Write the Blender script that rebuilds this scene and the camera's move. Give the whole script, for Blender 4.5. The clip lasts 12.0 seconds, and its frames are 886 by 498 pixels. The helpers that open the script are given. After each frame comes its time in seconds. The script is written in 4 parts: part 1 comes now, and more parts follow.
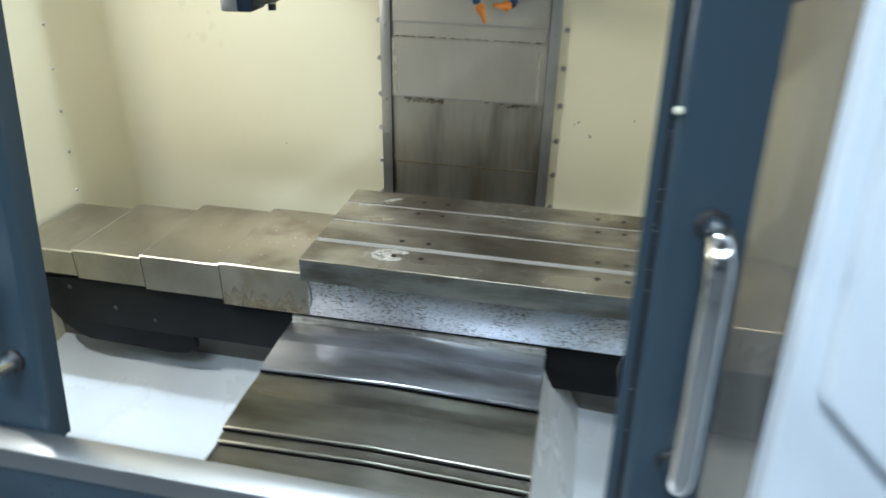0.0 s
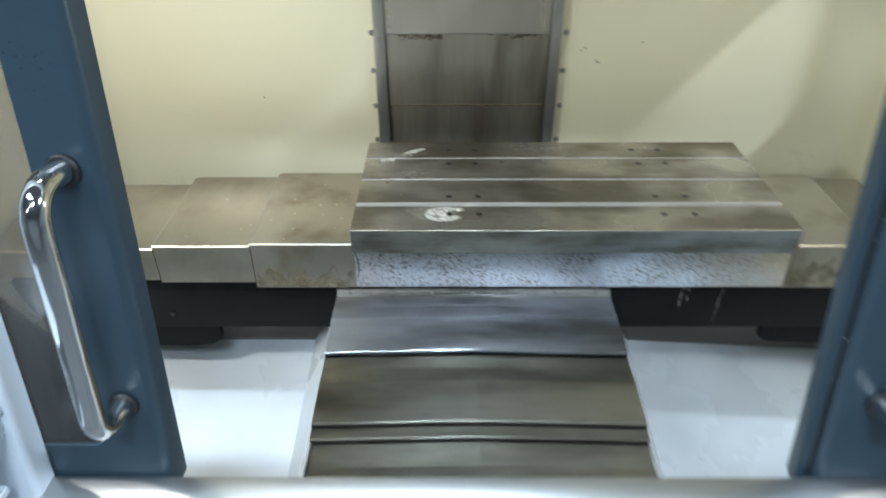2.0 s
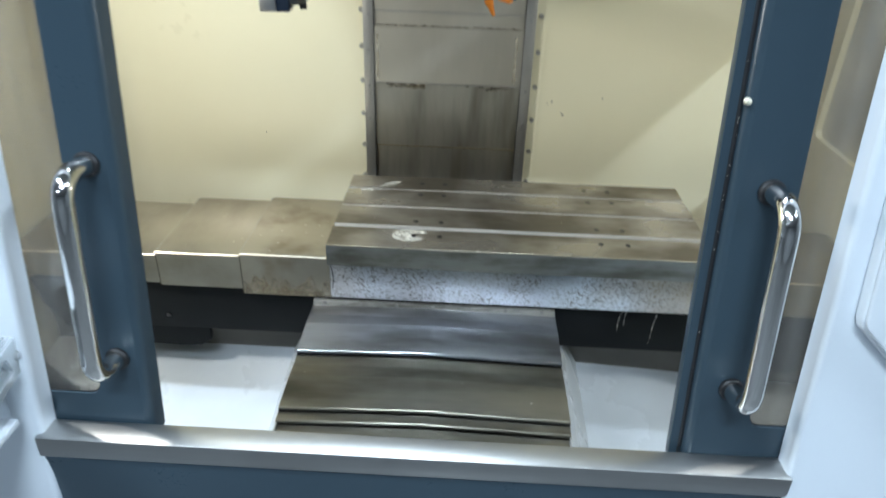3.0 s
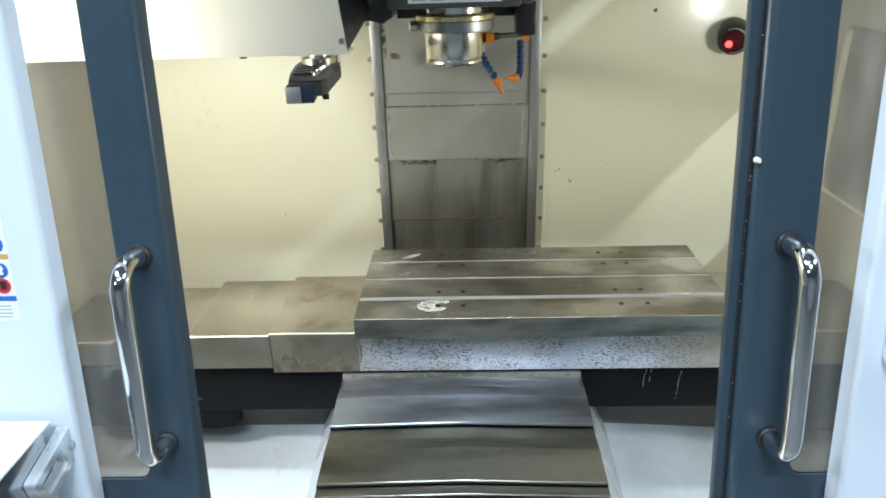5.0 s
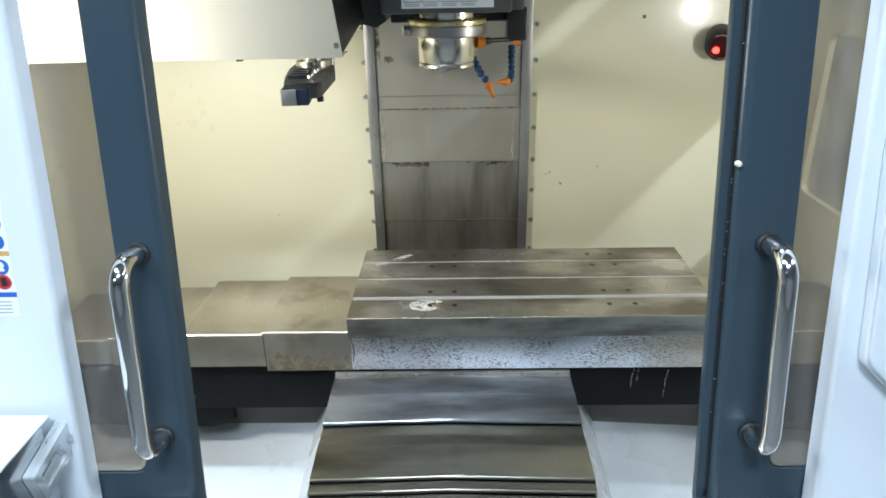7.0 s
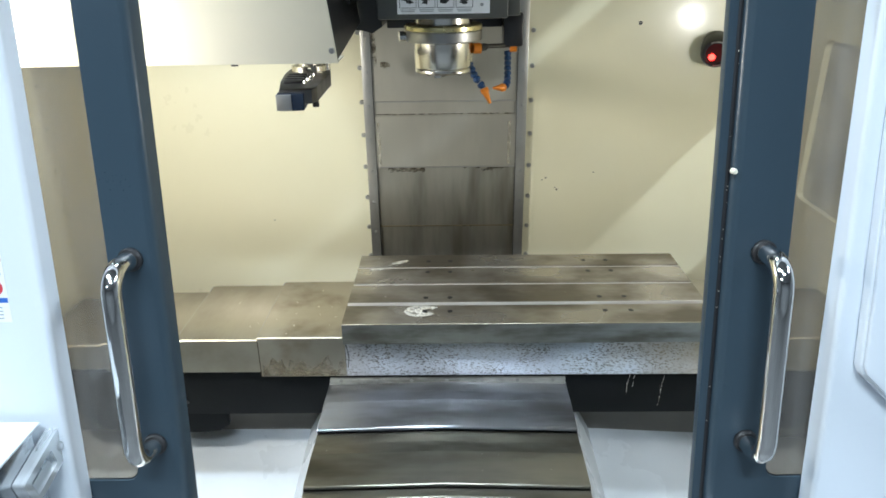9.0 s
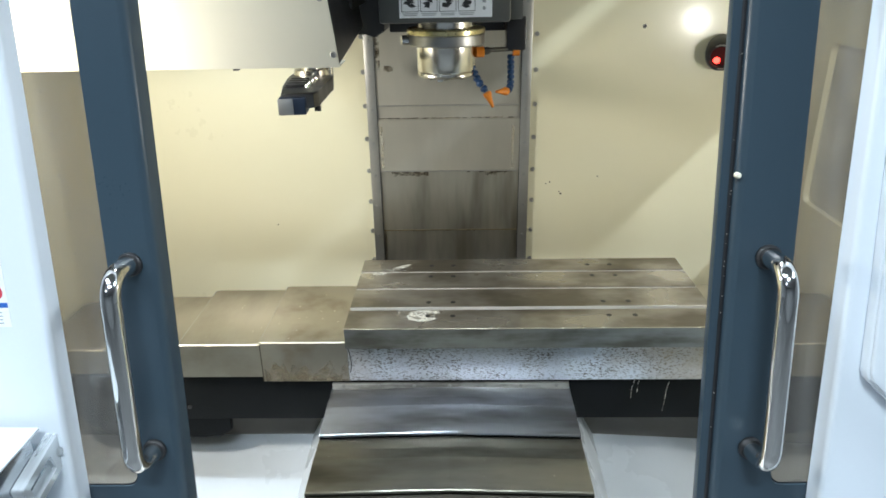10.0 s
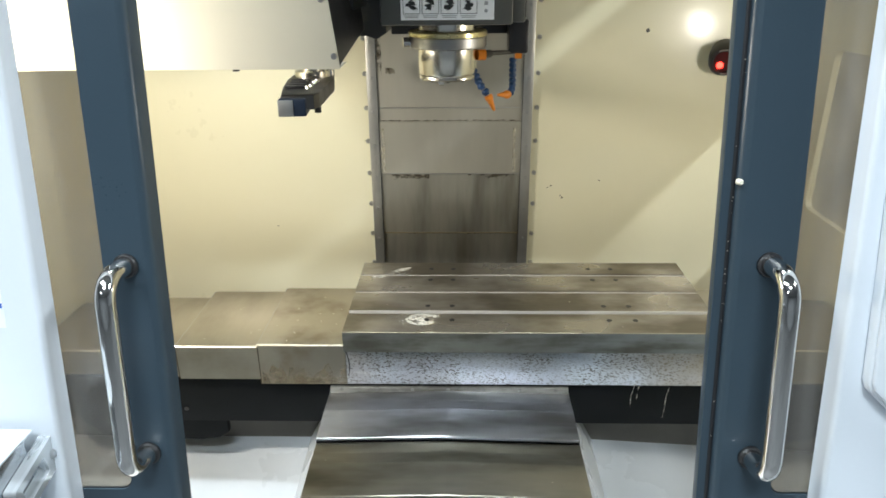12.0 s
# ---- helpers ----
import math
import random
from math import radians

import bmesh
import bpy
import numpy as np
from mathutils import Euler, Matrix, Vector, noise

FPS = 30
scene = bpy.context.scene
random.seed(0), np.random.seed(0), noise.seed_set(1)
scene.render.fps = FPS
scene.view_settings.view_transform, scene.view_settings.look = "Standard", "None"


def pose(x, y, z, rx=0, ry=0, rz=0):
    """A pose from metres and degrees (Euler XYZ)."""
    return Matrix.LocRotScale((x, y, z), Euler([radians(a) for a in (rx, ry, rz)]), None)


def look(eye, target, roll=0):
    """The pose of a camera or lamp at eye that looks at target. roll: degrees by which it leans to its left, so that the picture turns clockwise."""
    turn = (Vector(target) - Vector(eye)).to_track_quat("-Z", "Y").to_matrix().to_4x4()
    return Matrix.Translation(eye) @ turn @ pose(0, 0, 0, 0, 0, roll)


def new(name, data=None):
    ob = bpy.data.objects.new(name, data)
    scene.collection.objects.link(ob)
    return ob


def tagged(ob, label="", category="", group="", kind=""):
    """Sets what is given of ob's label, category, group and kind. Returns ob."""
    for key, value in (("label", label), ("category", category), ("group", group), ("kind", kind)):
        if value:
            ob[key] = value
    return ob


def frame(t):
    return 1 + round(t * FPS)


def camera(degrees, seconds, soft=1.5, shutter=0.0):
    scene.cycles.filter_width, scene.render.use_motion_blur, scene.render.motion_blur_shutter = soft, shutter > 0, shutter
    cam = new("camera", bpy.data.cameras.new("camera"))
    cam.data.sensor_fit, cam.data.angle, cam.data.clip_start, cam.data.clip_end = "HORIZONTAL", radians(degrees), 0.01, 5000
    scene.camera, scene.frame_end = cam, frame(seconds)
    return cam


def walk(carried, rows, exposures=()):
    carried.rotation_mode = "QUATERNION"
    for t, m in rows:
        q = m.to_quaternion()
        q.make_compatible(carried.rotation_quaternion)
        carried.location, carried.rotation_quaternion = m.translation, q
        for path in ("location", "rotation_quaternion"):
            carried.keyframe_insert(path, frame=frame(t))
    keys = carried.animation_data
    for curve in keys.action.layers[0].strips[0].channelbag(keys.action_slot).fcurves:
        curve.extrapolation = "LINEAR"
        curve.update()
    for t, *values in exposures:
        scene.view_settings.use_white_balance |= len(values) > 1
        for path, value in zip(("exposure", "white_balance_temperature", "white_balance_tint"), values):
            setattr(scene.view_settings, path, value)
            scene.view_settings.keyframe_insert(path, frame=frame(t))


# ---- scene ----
cam = camera(66.4, 12.0, soft=1.7, shutter=0.9)
PATH = [
    (0, (0.121, -1.348, 1.64), (-0.219, 0.378, 0.718), 1.1),
    (0.5, (-0.037, -1.223, 1.64), (-0.302, 0.474, 0.616), -0.7),
    (1, (-0.085, -1.111, 1.626), (-0.317, 0.535, 0.513), -2.2),
    (1.5, (-0.199, -1.128, 1.64), (-0.387, 0.519, 0.521), -1.5),
    (2, (-0.284, -1.264, 1.651), (-0.298, 0.395, 0.533), -0.3),
    (2.5, (-0.214, -1.392, 1.679), (-0.18, 0.292, 0.602), -1.1),
    (3, (-0.158, -1.497, 1.701), (-0.207, 0.242, 0.715), 1.9),
    (3.5, (-0.174, -1.543, 1.719), (-0.323, 0.244, 0.833), -0.5),
    (5.5, (-0.206, -1.547, 1.725), (-0.249, 0.287, 0.929), -1.8),
    (6, (-0.205, -1.555, 1.725), (-0.246, 0.283, 0.937), -1.5),
    (6.5, (-0.202, -1.564, 1.727), (-0.252, 0.268, 0.925), -1.5),
    (7, (-0.203, -1.576, 1.732), (-0.245, 0.258, 0.936), -1.2),
    (9, (-0.2, -1.57, 1.733), (-0.232, 0.27, 0.949), -0.9),
    (9.5, (-0.192, -1.565, 1.73), (-0.233, 0.277, 0.953), -1.0),
    (10, (-0.192, -1.562, 1.731), (-0.241, 0.282, 0.958), -1.1),
    (10.5, (-0.192, -1.557, 1.73), (-0.249, 0.287, 0.957), -1.0),
    (11, (-0.191, -1.555, 1.731), (-0.251, 0.291, 0.962), -0.8),
    (11.5, (-0.19, -1.551, 1.732), (-0.247, 0.294, 0.962), -0.5),
    (12, (-0.187, -1.551, 1.731), (-0.241, 0.295, 0.963), -0.6),
]
walk(cam, [(t, look(eye, target, roll)) for t, eye, target, roll in PATH],
     [(0, 0.02, 5950, 8), (0.6, 0.04, 5850, 9), (2.5, 0.04, 5950, 9), (3.5, 0.12, 6050, 9), (6.5, 0.17, 6080, 10), (9.5, 0.17, 6230, 10), (10.5, 0.17, 6450, 10), (12, 0.17, 6680, 11)])

# ---------------------------------------------------------------- world and light
world = bpy.data.worlds.new("hall_world")
world.use_nodes = True
scene.world = world
world.node_tree.nodes["Background"].inputs[0].default_value = (0.72, 0.80, 0.90, 1)
world.node_tree.nodes["Background"].inputs[1].default_value = 0.06


def area_lamp(name, m, power, colour, sx, sy, spread=180):
    data = bpy.data.lights.new(name, "AREA")
    data.shape, data.size, data.size_y = "RECTANGLE", sx, sy
    data.energy, data.color, data.spread = power, colour, radians(spread)
    ob = new(name, data)
    ob.matrix_world = m
    return ob


COOL, WARM = (0.80, 0.92, 1.0), (1.0, 0.965, 0.88)
# place, turn and power of the strip lamps under the hall ceiling
HALL_LAMPS = [(-2.7, -1.5, 0, 100), (-1.5, -2.1, 0, 15), (-3.3, -4.6, 0, 45), (-0.2, -3.1, 0, 165), (-0.7, 0.5, 0, 150), (3.57, -1.6, 90, 190)]
for hx, hy, turn, watts in HALL_LAMPS:
    area_lamp("hall_lamp", pose(hx, hy, 4.36, 0, 0, turn), watts, COOL, 1.2, 0.14)
# working lights inside the machine
area_lamp("round_light_lamp", look((-1.27, -0.36, 1.55), (-0.55, 0.5, 1.22)), 11, WARM, 0.09, 0.09)
area_lamp("round_light_lamp", look((0.86, -0.33, 1.47), (-0.1, 0.6, 1.35)), 3.4, WARM, 0.07, 0.07)

# ---------------------------------------------------------------- materials
DOOR = pose(0, -0.629, 0.896, -8.3, 0, 0)
DOOR_EAST = DOOR @ pose(0.011, -0.004, 0.001, 0, -0.7, 0)


def link(nt, a, b):
    nt.links.new(a, b)


def surface(name, light, dark, rough=0.5, metal=0.0, scale=4.0, fine=60.0, amount=0.5, bump=0.0,
            stretch=(1, 1, 1), spread=0.06, coat=0.0, spec=0.5, low=0.25, high=0.75, run=(1, 1, 1)):
    """A surface of two colours mixed by large stains and a fine grain, with uneven gloss and relief."""
    m = bpy.data.materials.new(name)
    m.use_nodes = True
    nt = m.node_tree
    b = nt.nodes["Principled BSDF"]
    co = nt.nodes.new("ShaderNodeTexCoord")
    mp = nt.nodes.new("ShaderNodeMapping")
    mp.inputs["Scale"].default_value = stretch
    link(nt, co.outputs["Object"], mp.inputs["Vector"])
    big = nt.nodes.new("ShaderNodeTexNoise")
    big.inputs["Scale"].default_value, big.inputs["Detail"].default_value = scale, 4
    small = nt.nodes.new("ShaderNodeTexNoise")
    small.inputs["Scale"].default_value, small.inputs["Detail"].default_value = fine, 3
    mb = nt.nodes.new("ShaderNodeMapping")
    mb.inputs["Scale"].default_value = run
    link(nt, co.outputs["Object"], mb.inputs["Vector"])
    link(nt, mb.outputs["Vector"], big.inputs["Vector"])
    link(nt, mp.outputs["Vector"], small.inputs["Vector"])
    ramp = nt.nodes.new("ShaderNodeMapRange")
    ramp.inputs["From Min"].default_value, ramp.inputs["From Max"].default_value = low, high
    ramp.interpolation_type = "SMOOTHSTEP"
    link(nt, big.outputs["Fac"], ramp.inputs["Value"])
    mix = nt.nodes.new("ShaderNodeMath")
    mix.operation = "MULTIPLY_ADD"
    mix.inputs[1].default_value = amount
    link(nt, ramp.outputs["Result"], mix.inputs[0])
    g = nt.nodes.new("ShaderNodeMath")
    g.operation = "MULTIPLY_ADD"
    g.inputs[1].default_value, g.inputs[2].default_value = 0.7 * (1 - amount), -0.35 * (1 - amount) + 0.5 * (1 - amount)
    link(nt, small.outputs["Fac"], g.inputs[0])
    link(nt, g.outputs[0], mix.inputs[2])
    col = nt.nodes.new("ShaderNodeMix")
    col.data_type = "RGBA"
    col.inputs["A"].default_value, col.inputs["B"].default_value = (*light, 1), (*dark, 1)
    link(nt, mix.outputs[0], col.inputs["Factor"])
    link(nt, col.outputs["Result"], b.inputs["Base Color"])
    rr = nt.nodes.new("ShaderNodeMapRange")
    rr.inputs["To Min"].default_value, rr.inputs["To Max"].default_value = max(0.02, rough - spread), min(1, rough + spread)
    link(nt, mix.outputs[0], rr.inputs["Value"])
    link(nt, rr.outputs["Result"], b.inputs["Roughness"])
    b.inputs["Metallic"].default_value = metal
    b.inputs["Coat Weight"].default_value, b.inputs["Coat Roughness"].default_value = coat, 0.13
    b.inputs["Specular IOR Level"].default_value = spec
    if bump:
        bp = nt.nodes.new("ShaderNodeBump")
        bp.inputs["Strength"].default_value, bp.inputs["Distance"].default_value = bump, 0.002
        link(nt, small.outputs["Fac"], bp.inputs["Height"])
        link(nt, bp.outputs["Normal"], b.inputs["Normal"])
    return m


def glass(name, tint, haze, gloss_rough=0.05, milky=(0.55, 0.54, 0.52)):
    """A clear or smoked pane: straight-through light, a mirror film and a little haze."""
    m = bpy.data.materials.new(name)
    m.use_nodes = True
    nt = m.node_tree
    nt.nodes.remove(nt.nodes["Principled BSDF"])
    out = nt.nodes["Material Output"]
    tr = nt.nodes.new("ShaderNodeBsdfTransparent")
    tr.inputs[0].default_value = (*tint, 1)
    df = nt.nodes.new("ShaderNodeBsdfDiffuse")
    df.inputs[0].default_value = (*milky, 1)
    gl = nt.nodes.new("ShaderNodeBsdfGlossy")
    gl.inputs["Roughness"].default_value = gloss_rough
    a, b2 = nt.nodes.new("ShaderNodeMixShader"), nt.nodes.new("ShaderNodeMixShader")
    ns = nt.nodes.new("ShaderNodeTexNoise")
    ns.inputs["Scale"].default_value = 5
    co = nt.nodes.new("ShaderNodeTexCoord")
    mp = nt.nodes.new("ShaderNodeMapping")
    mp.inputs["Scale"].default_value = (9, 1, 0.8)
    link(nt, co.outputs["Object"], mp.inputs["Vector"])
    link(nt, mp.outputs["Vector"], ns.inputs["Vector"])
    mr = nt.nodes.new("ShaderNodeMapRange")
    mr.inputs["To Min"].default_value, mr.inputs["To Max"].default_value = haze * 0.2, haze * 2.0
    link(nt, ns.outputs["Fac"], mr.inputs["Value"])
    link(nt, mr.outputs["Result"], a.inputs[0])
    link(nt, tr.outputs[0], a.inputs[1])
    link(nt, df.outputs[0], a.inputs[2])
    fr = nt.nodes.new("ShaderNodeFresnel")
    fr.inputs[0].default_value = 1.45
    link(nt, fr.outputs[0], b2.inputs[0])
    link(nt, a.outputs[0], b2.inputs[1])
    link(nt, gl.outputs[0], b2.inputs[2])
    link(nt, b2.outputs[0], out.inputs["Surface"])
    return m


def glow(name, colour, strength):
    m = bpy.data.materials.new(name)
    m.use_nodes = True
    b = m.node_tree.nodes["Principled BSDF"]
    b.inputs["Base Color"].default_value = (*colour, 1)
    b.inputs["Emission Color"].default_value = (*colour, 1)
    b.inputs["Emission Strength"].default_value = strength
    return m


def speckled(name):
    """Bare steel with short dark rust flecks and brighter worn spots."""
    m = surface(name, (0.82, 0.87, 0.95), (0.48, 0.47, 0.47), 0.33, 0.85, 4, 90, 0.7, 0.25, low=0.35, high=0.68, spread=0.05)
    nt = m.node_tree
    b = nt.nodes["Principled BSDF"]
    old = b.inputs["Base Color"].links[0].from_socket
    co = nt.nodes.new("ShaderNodeTexCoord")
    mp = nt.nodes.new("ShaderNodeMapping")
    mp.inputs["Scale"].default_value, mp.inputs["Rotation"].default_value = (105, 105, 230), (0, radians(25), 0)
    link(nt, co.outputs["Object"], mp.inputs["Vector"])
    ns = nt.nodes.new("ShaderNodeTexNoise")
    ns.inputs["Scale"].default_value, ns.inputs["Detail"].default_value = 1.3, 2
    link(nt, mp.outputs["Vector"], ns.inputs["Vector"])
    mr = nt.nodes.new("ShaderNodeMapRange")
    mr.inputs["From Min"].default_value, mr.inputs["From Max"].default_value = 0.53, 0.62
    link(nt, ns.outputs["Fac"], mr.inputs["Value"])
    mx = nt.nodes.new("ShaderNodeMix")
    mx.data_type = "RGBA"
    mx.inputs["B"].default_value = (0.17, 0.155, 0.145, 1)
    dn, dm = nt.nodes.new("ShaderNodeTexNoise"), nt.nodes.new("ShaderNodeMath")
    dn.inputs["Scale"].default_value = 9
    link(nt, co.outputs["Object"], dn.inputs["Vector"])
    dr = nt.nodes.new("ShaderNodeMapRange")
    dr.inputs["From Min"].default_value, dr.inputs["From Max"].default_value, dr.inputs["To Min"].default_value = 0.36, 0.56, 0.25
    link(nt, dn.outputs["Fac"], dr.inputs["Value"])
    dm.operation = "MULTIPLY"
    link(nt, mr.outputs["Result"], dm.inputs[0])
    link(nt, dr.outputs["Result"], dm.inputs[1])
    link(nt, dm.outputs[0], mx.inputs["Factor"])
    link(nt, old, mx.inputs["A"])
    # rust brown towards the east end, broken up by stains
    sep, ma = nt.nodes.new("ShaderNodeSeparateXYZ"), nt.nodes.new("ShaderNodeMath")
    link(nt, co.outputs["Object"], sep.inputs[0])
    st = nt.nodes.new("ShaderNodeTexNoise")
    st.inputs["Scale"].default_value = 14
    link(nt, co.outputs["Object"], st.inputs["Vector"])
    ma.operation = "MULTIPLY_ADD"
    ma.inputs[1].default_value = 0.35
    link(nt, st.outputs["Fac"], ma.inputs[0])
    link(nt, sep.outputs[0], ma.inputs[2])
    rr = nt.nodes.new("ShaderNodeMapRange")
    rr.inputs["From Min"].default_value, rr.inputs["From Max"].default_value, rr.inputs["To Max"].default_value = 0.42, 0.72, 0.75
    link(nt, ma.outputs[0], rr.inputs["Value"])
    rust = nt.nodes.new("ShaderNodeMix")
    rust.data_type = "RGBA"
    rust.inputs["B"].default_value = (0.40, 0.31, 0.20, 1)
    link(nt, rr.outputs["Result"], rust.inputs["Factor"])
    link(nt, mx.outputs["Result"], rust.inputs["A"])
    link(nt, rust.outputs["Result"], b.inputs["Base Color"])
    return m


M_CREAM = surface("cream_paint", (0.80, 0.755, 0.56), (0.76, 0.71, 0.51), 0.30, 0, 1.6, 40, 0.7, 0.02, spread=0.04, coat=0.35)
M_CHUTE = surface("white_chute_paint", (0.62, 0.64, 0.66), (0.52, 0.55, 0.58), 0.28, 0, 3, 50, 0.7, 0.04)
M_WHITE = surface("white_cabinet_paint", (0.70, 0.75, 0.80), (0.66, 0.71, 0.765), 0.33, 0, 1.5, 160, 0.6, 0.04, spread=0.05)
M_COVERW = surface("white_cover_paint", (0.80, 0.77, 0.65), (0.77, 0.74, 0.61), 0.35, 0, 2, 80, 0.6, 0.03, spread=0.05)
M_BLUE = surface("slate_blue_paint", (0.036, 0.058, 0.077), (0.029, 0.048, 0.065), 0.30, 0, 3, 220, 0.5, 0.10, spread=0.05)
# the broad dark blotches are stains and painted soft reflections together
M_TABLE = surface("ground_table_steel", (0.50, 0.47, 0.42), (0.15, 0.128, 0.095), 0.33, 0.88, 6.5, 120, 0.8, 0.0, (0.10, 1, 1), 0.09, low=0.36, high=0.66, run=(0.6, 1, 1))
M_EDGE = surface("oiled_table_side", (0.36, 0.375, 0.36), (0.12, 0.11, 0.088), 0.36, 0.85, 12, 60, 0.75, 0.08, low=0.36, high=0.70, run=(0.5, 1, 2.2))
# light steel: the light caught by the far slot sides is put into the colour
M_LITSLOT = surface("lit_slot_steel", (0.78, 0.76, 0.71), (0.6, 0.58, 0.53), 0.5, 0.35, 8, 150, 0.5, 0.05, (0.1, 1, 1))
M_WAY = surface("way_cover_steel", (0.42, 0.385, 0.315), (0.24, 0.21, 0.16), 0.35, 0.92, 5, 90, 0.75, 0.03, (1, 0.15, 1), 0.07, low=0.34, high=0.72, run=(1, 0.6, 1))
M_RUSTY = surface("stained_cover_steel", (0.42, 0.385, 0.315), (0.20, 0.155, 0.10), 0.37, 0.85, 8, 60, 0.85, 0.03, (1, 1, 1), 0.07, low=0.44, high=0.80)
M_APRON = surface("oily_apron_steel", (0.76, 0.78, 0.83), (0.17, 0.16, 0.145), 0.34, 0.95, 8, 45, 0.75, 0.0, (0.06, 1, 1), 0.06, low=0.38, high=0.70, run=(0.28, 1, 1))
M_APRON2 = surface("brown_oily_apron_steel", (0.54, 0.51, 0.43), (0.13, 0.118, 0.09), 0.34, 0.95, 8, 45, 0.75, 0.0, (0.06, 1, 1), 0.06, low=0.34, high=0.68, run=(0.28, 1, 1))
M_NAVY = surface("dark_navy_steel", (0.016, 0.026, 0.048), (0.010, 0.016, 0.030), 0.33, 0.2, 20, 120, 0.5, spread=0.04)
M_LIP = surface("black_wiper_rubber", (0.02, 0.02, 0.022), (0.012, 0.012, 0.012), 0.35, 0, 8, 120, 0.5, 0.1)
M_SPECK = speckled("rust_flecked_steel")
M_BLACK = surface("black_bellows", (0.009, 0.010, 0.011), (0.005, 0.006, 0.006), 0.5, 0, 6, 80, 0.5, 0.1, spec=0.12)
M_HEAD = surface("dark_head_casting", (0.085, 0.088, 0.082), (0.065, 0.066, 0.06), 0.42, 0, 5, 200, 0.5, 0.12)
# grey of the base, with the shade under the saddle put into it
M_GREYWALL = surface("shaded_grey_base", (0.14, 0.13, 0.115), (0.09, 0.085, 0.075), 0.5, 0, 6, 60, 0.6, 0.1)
M_COL = surface("column_cover_steel", (0.56, 0.53, 0.45), (0.36, 0.34, 0.285), 0.38, 0.60, 4, 70, 0.85, 0.05, (1, 1, 0.2), 0.08, run=(1, 1, 0.35))
M_COLD = surface("dirty_column_steel", (0.58, 0.55, 0.47), (0.19, 0.172, 0.13), 0.37, 0.85, 9, 70, 0.8, 0.05, (1, 1, 0.15), 0.08, low=0.33, high=0.68, run=(1, 1, 0.16))
M_STRIP = surface("guide_strip_steel", (0.50, 0.49, 0.46), (0.33, 0.32, 0.30), 0.36, 0.75, 6, 90, 0.6, 0.06, (1, 1, 0.1))
M_CLAMP = surface("scratched_clamping_steel", (0.66, 0.65, 0.60), (0.22, 0.21, 0.185), 0.38, 0.8, 16, 110, 0.75, 0.06, (0.15, 1, 1), low=0.38, high=0.62, run=(0.5, 1, 1))
# paler steel for thin edge lines; on the way covers a painted highlight
M_BEND = surface("pale_bend_steel", (0.64, 0.59, 0.48), (0.36, 0.32, 0.24), 0.36, 0.85, 7, 90, 0.8, 0.0, low=0.35, high=0.65)
M_DULLBRASS = surface("yellowed_plate_lip", (0.40, 0.33, 0.19), (0.15, 0.12, 0.07), 0.4, 0.6, 14, 90, 0.7, 0.05)
M_SILL = surface("brushed_stainless_sill", (0.46, 0.46, 0.45), (0.33, 0.325, 0.315), 0.40, 1.0, 3, 120, 0.6, 0.05, (0.04, 1, 1), 0.05)
M_CHROME = surface("polished_chrome", (0.80, 0.79, 0.77), (0.66, 0.65, 0.62), 0.08, 1.0, 14, 40, 0.6, 0.0, spread=0.05, run=(1, 1, 0.1))
M_SPIN = surface("turned_spindle_steel", (0.80, 0.77, 0.71), (0.64, 0.60, 0.52), 0.205, 1.0, 5, 90, 0.6, 0.03, (0.2, 0.2, 4), 0.045)
M_BRASS = surface("yellow_passivated_ring", (0.74, 0.66, 0.36), (0.62, 0.54, 0.28), 0.28, 0.8, 6, 90, 0.6)
M_BOLT = surface("blackened_bolt_steel", (0.15, 0.145, 0.14), (0.07, 0.068, 0.065), 0.3, 0.9, 20, 200, 0.5)
M_RUBBER = surface("black_rubber", (0.018, 0.018, 0.02), (0.012, 0.012, 0.013), 0.45, 0, 10, 150, 0.5, 0.1)
M_ORANGE = surface("orange_plastic", (0.85, 0.27, 0.02), (0.72, 0.21, 0.015), 0.35, 0, 12, 150, 0.5)
M_HOSE = surface("blue_hose_plastic", (0.014, 0.055, 0.15), (0.010, 0.042, 0.12), 0.35, 0, 15, 150, 0.5)
M_CREAMPLUG = surface("cream_plug_plastic", (0.78, 0.74, 0.60), (0.70, 0.65, 0.50), 0.4, 0, 20, 100, 0.5)
M_CHALK = surface("white_chalk_mark", (0.80, 0.78, 0.70), (0.60, 0.57, 0.50), 0.8, 0, 60, 300, 0.6, 0.3)


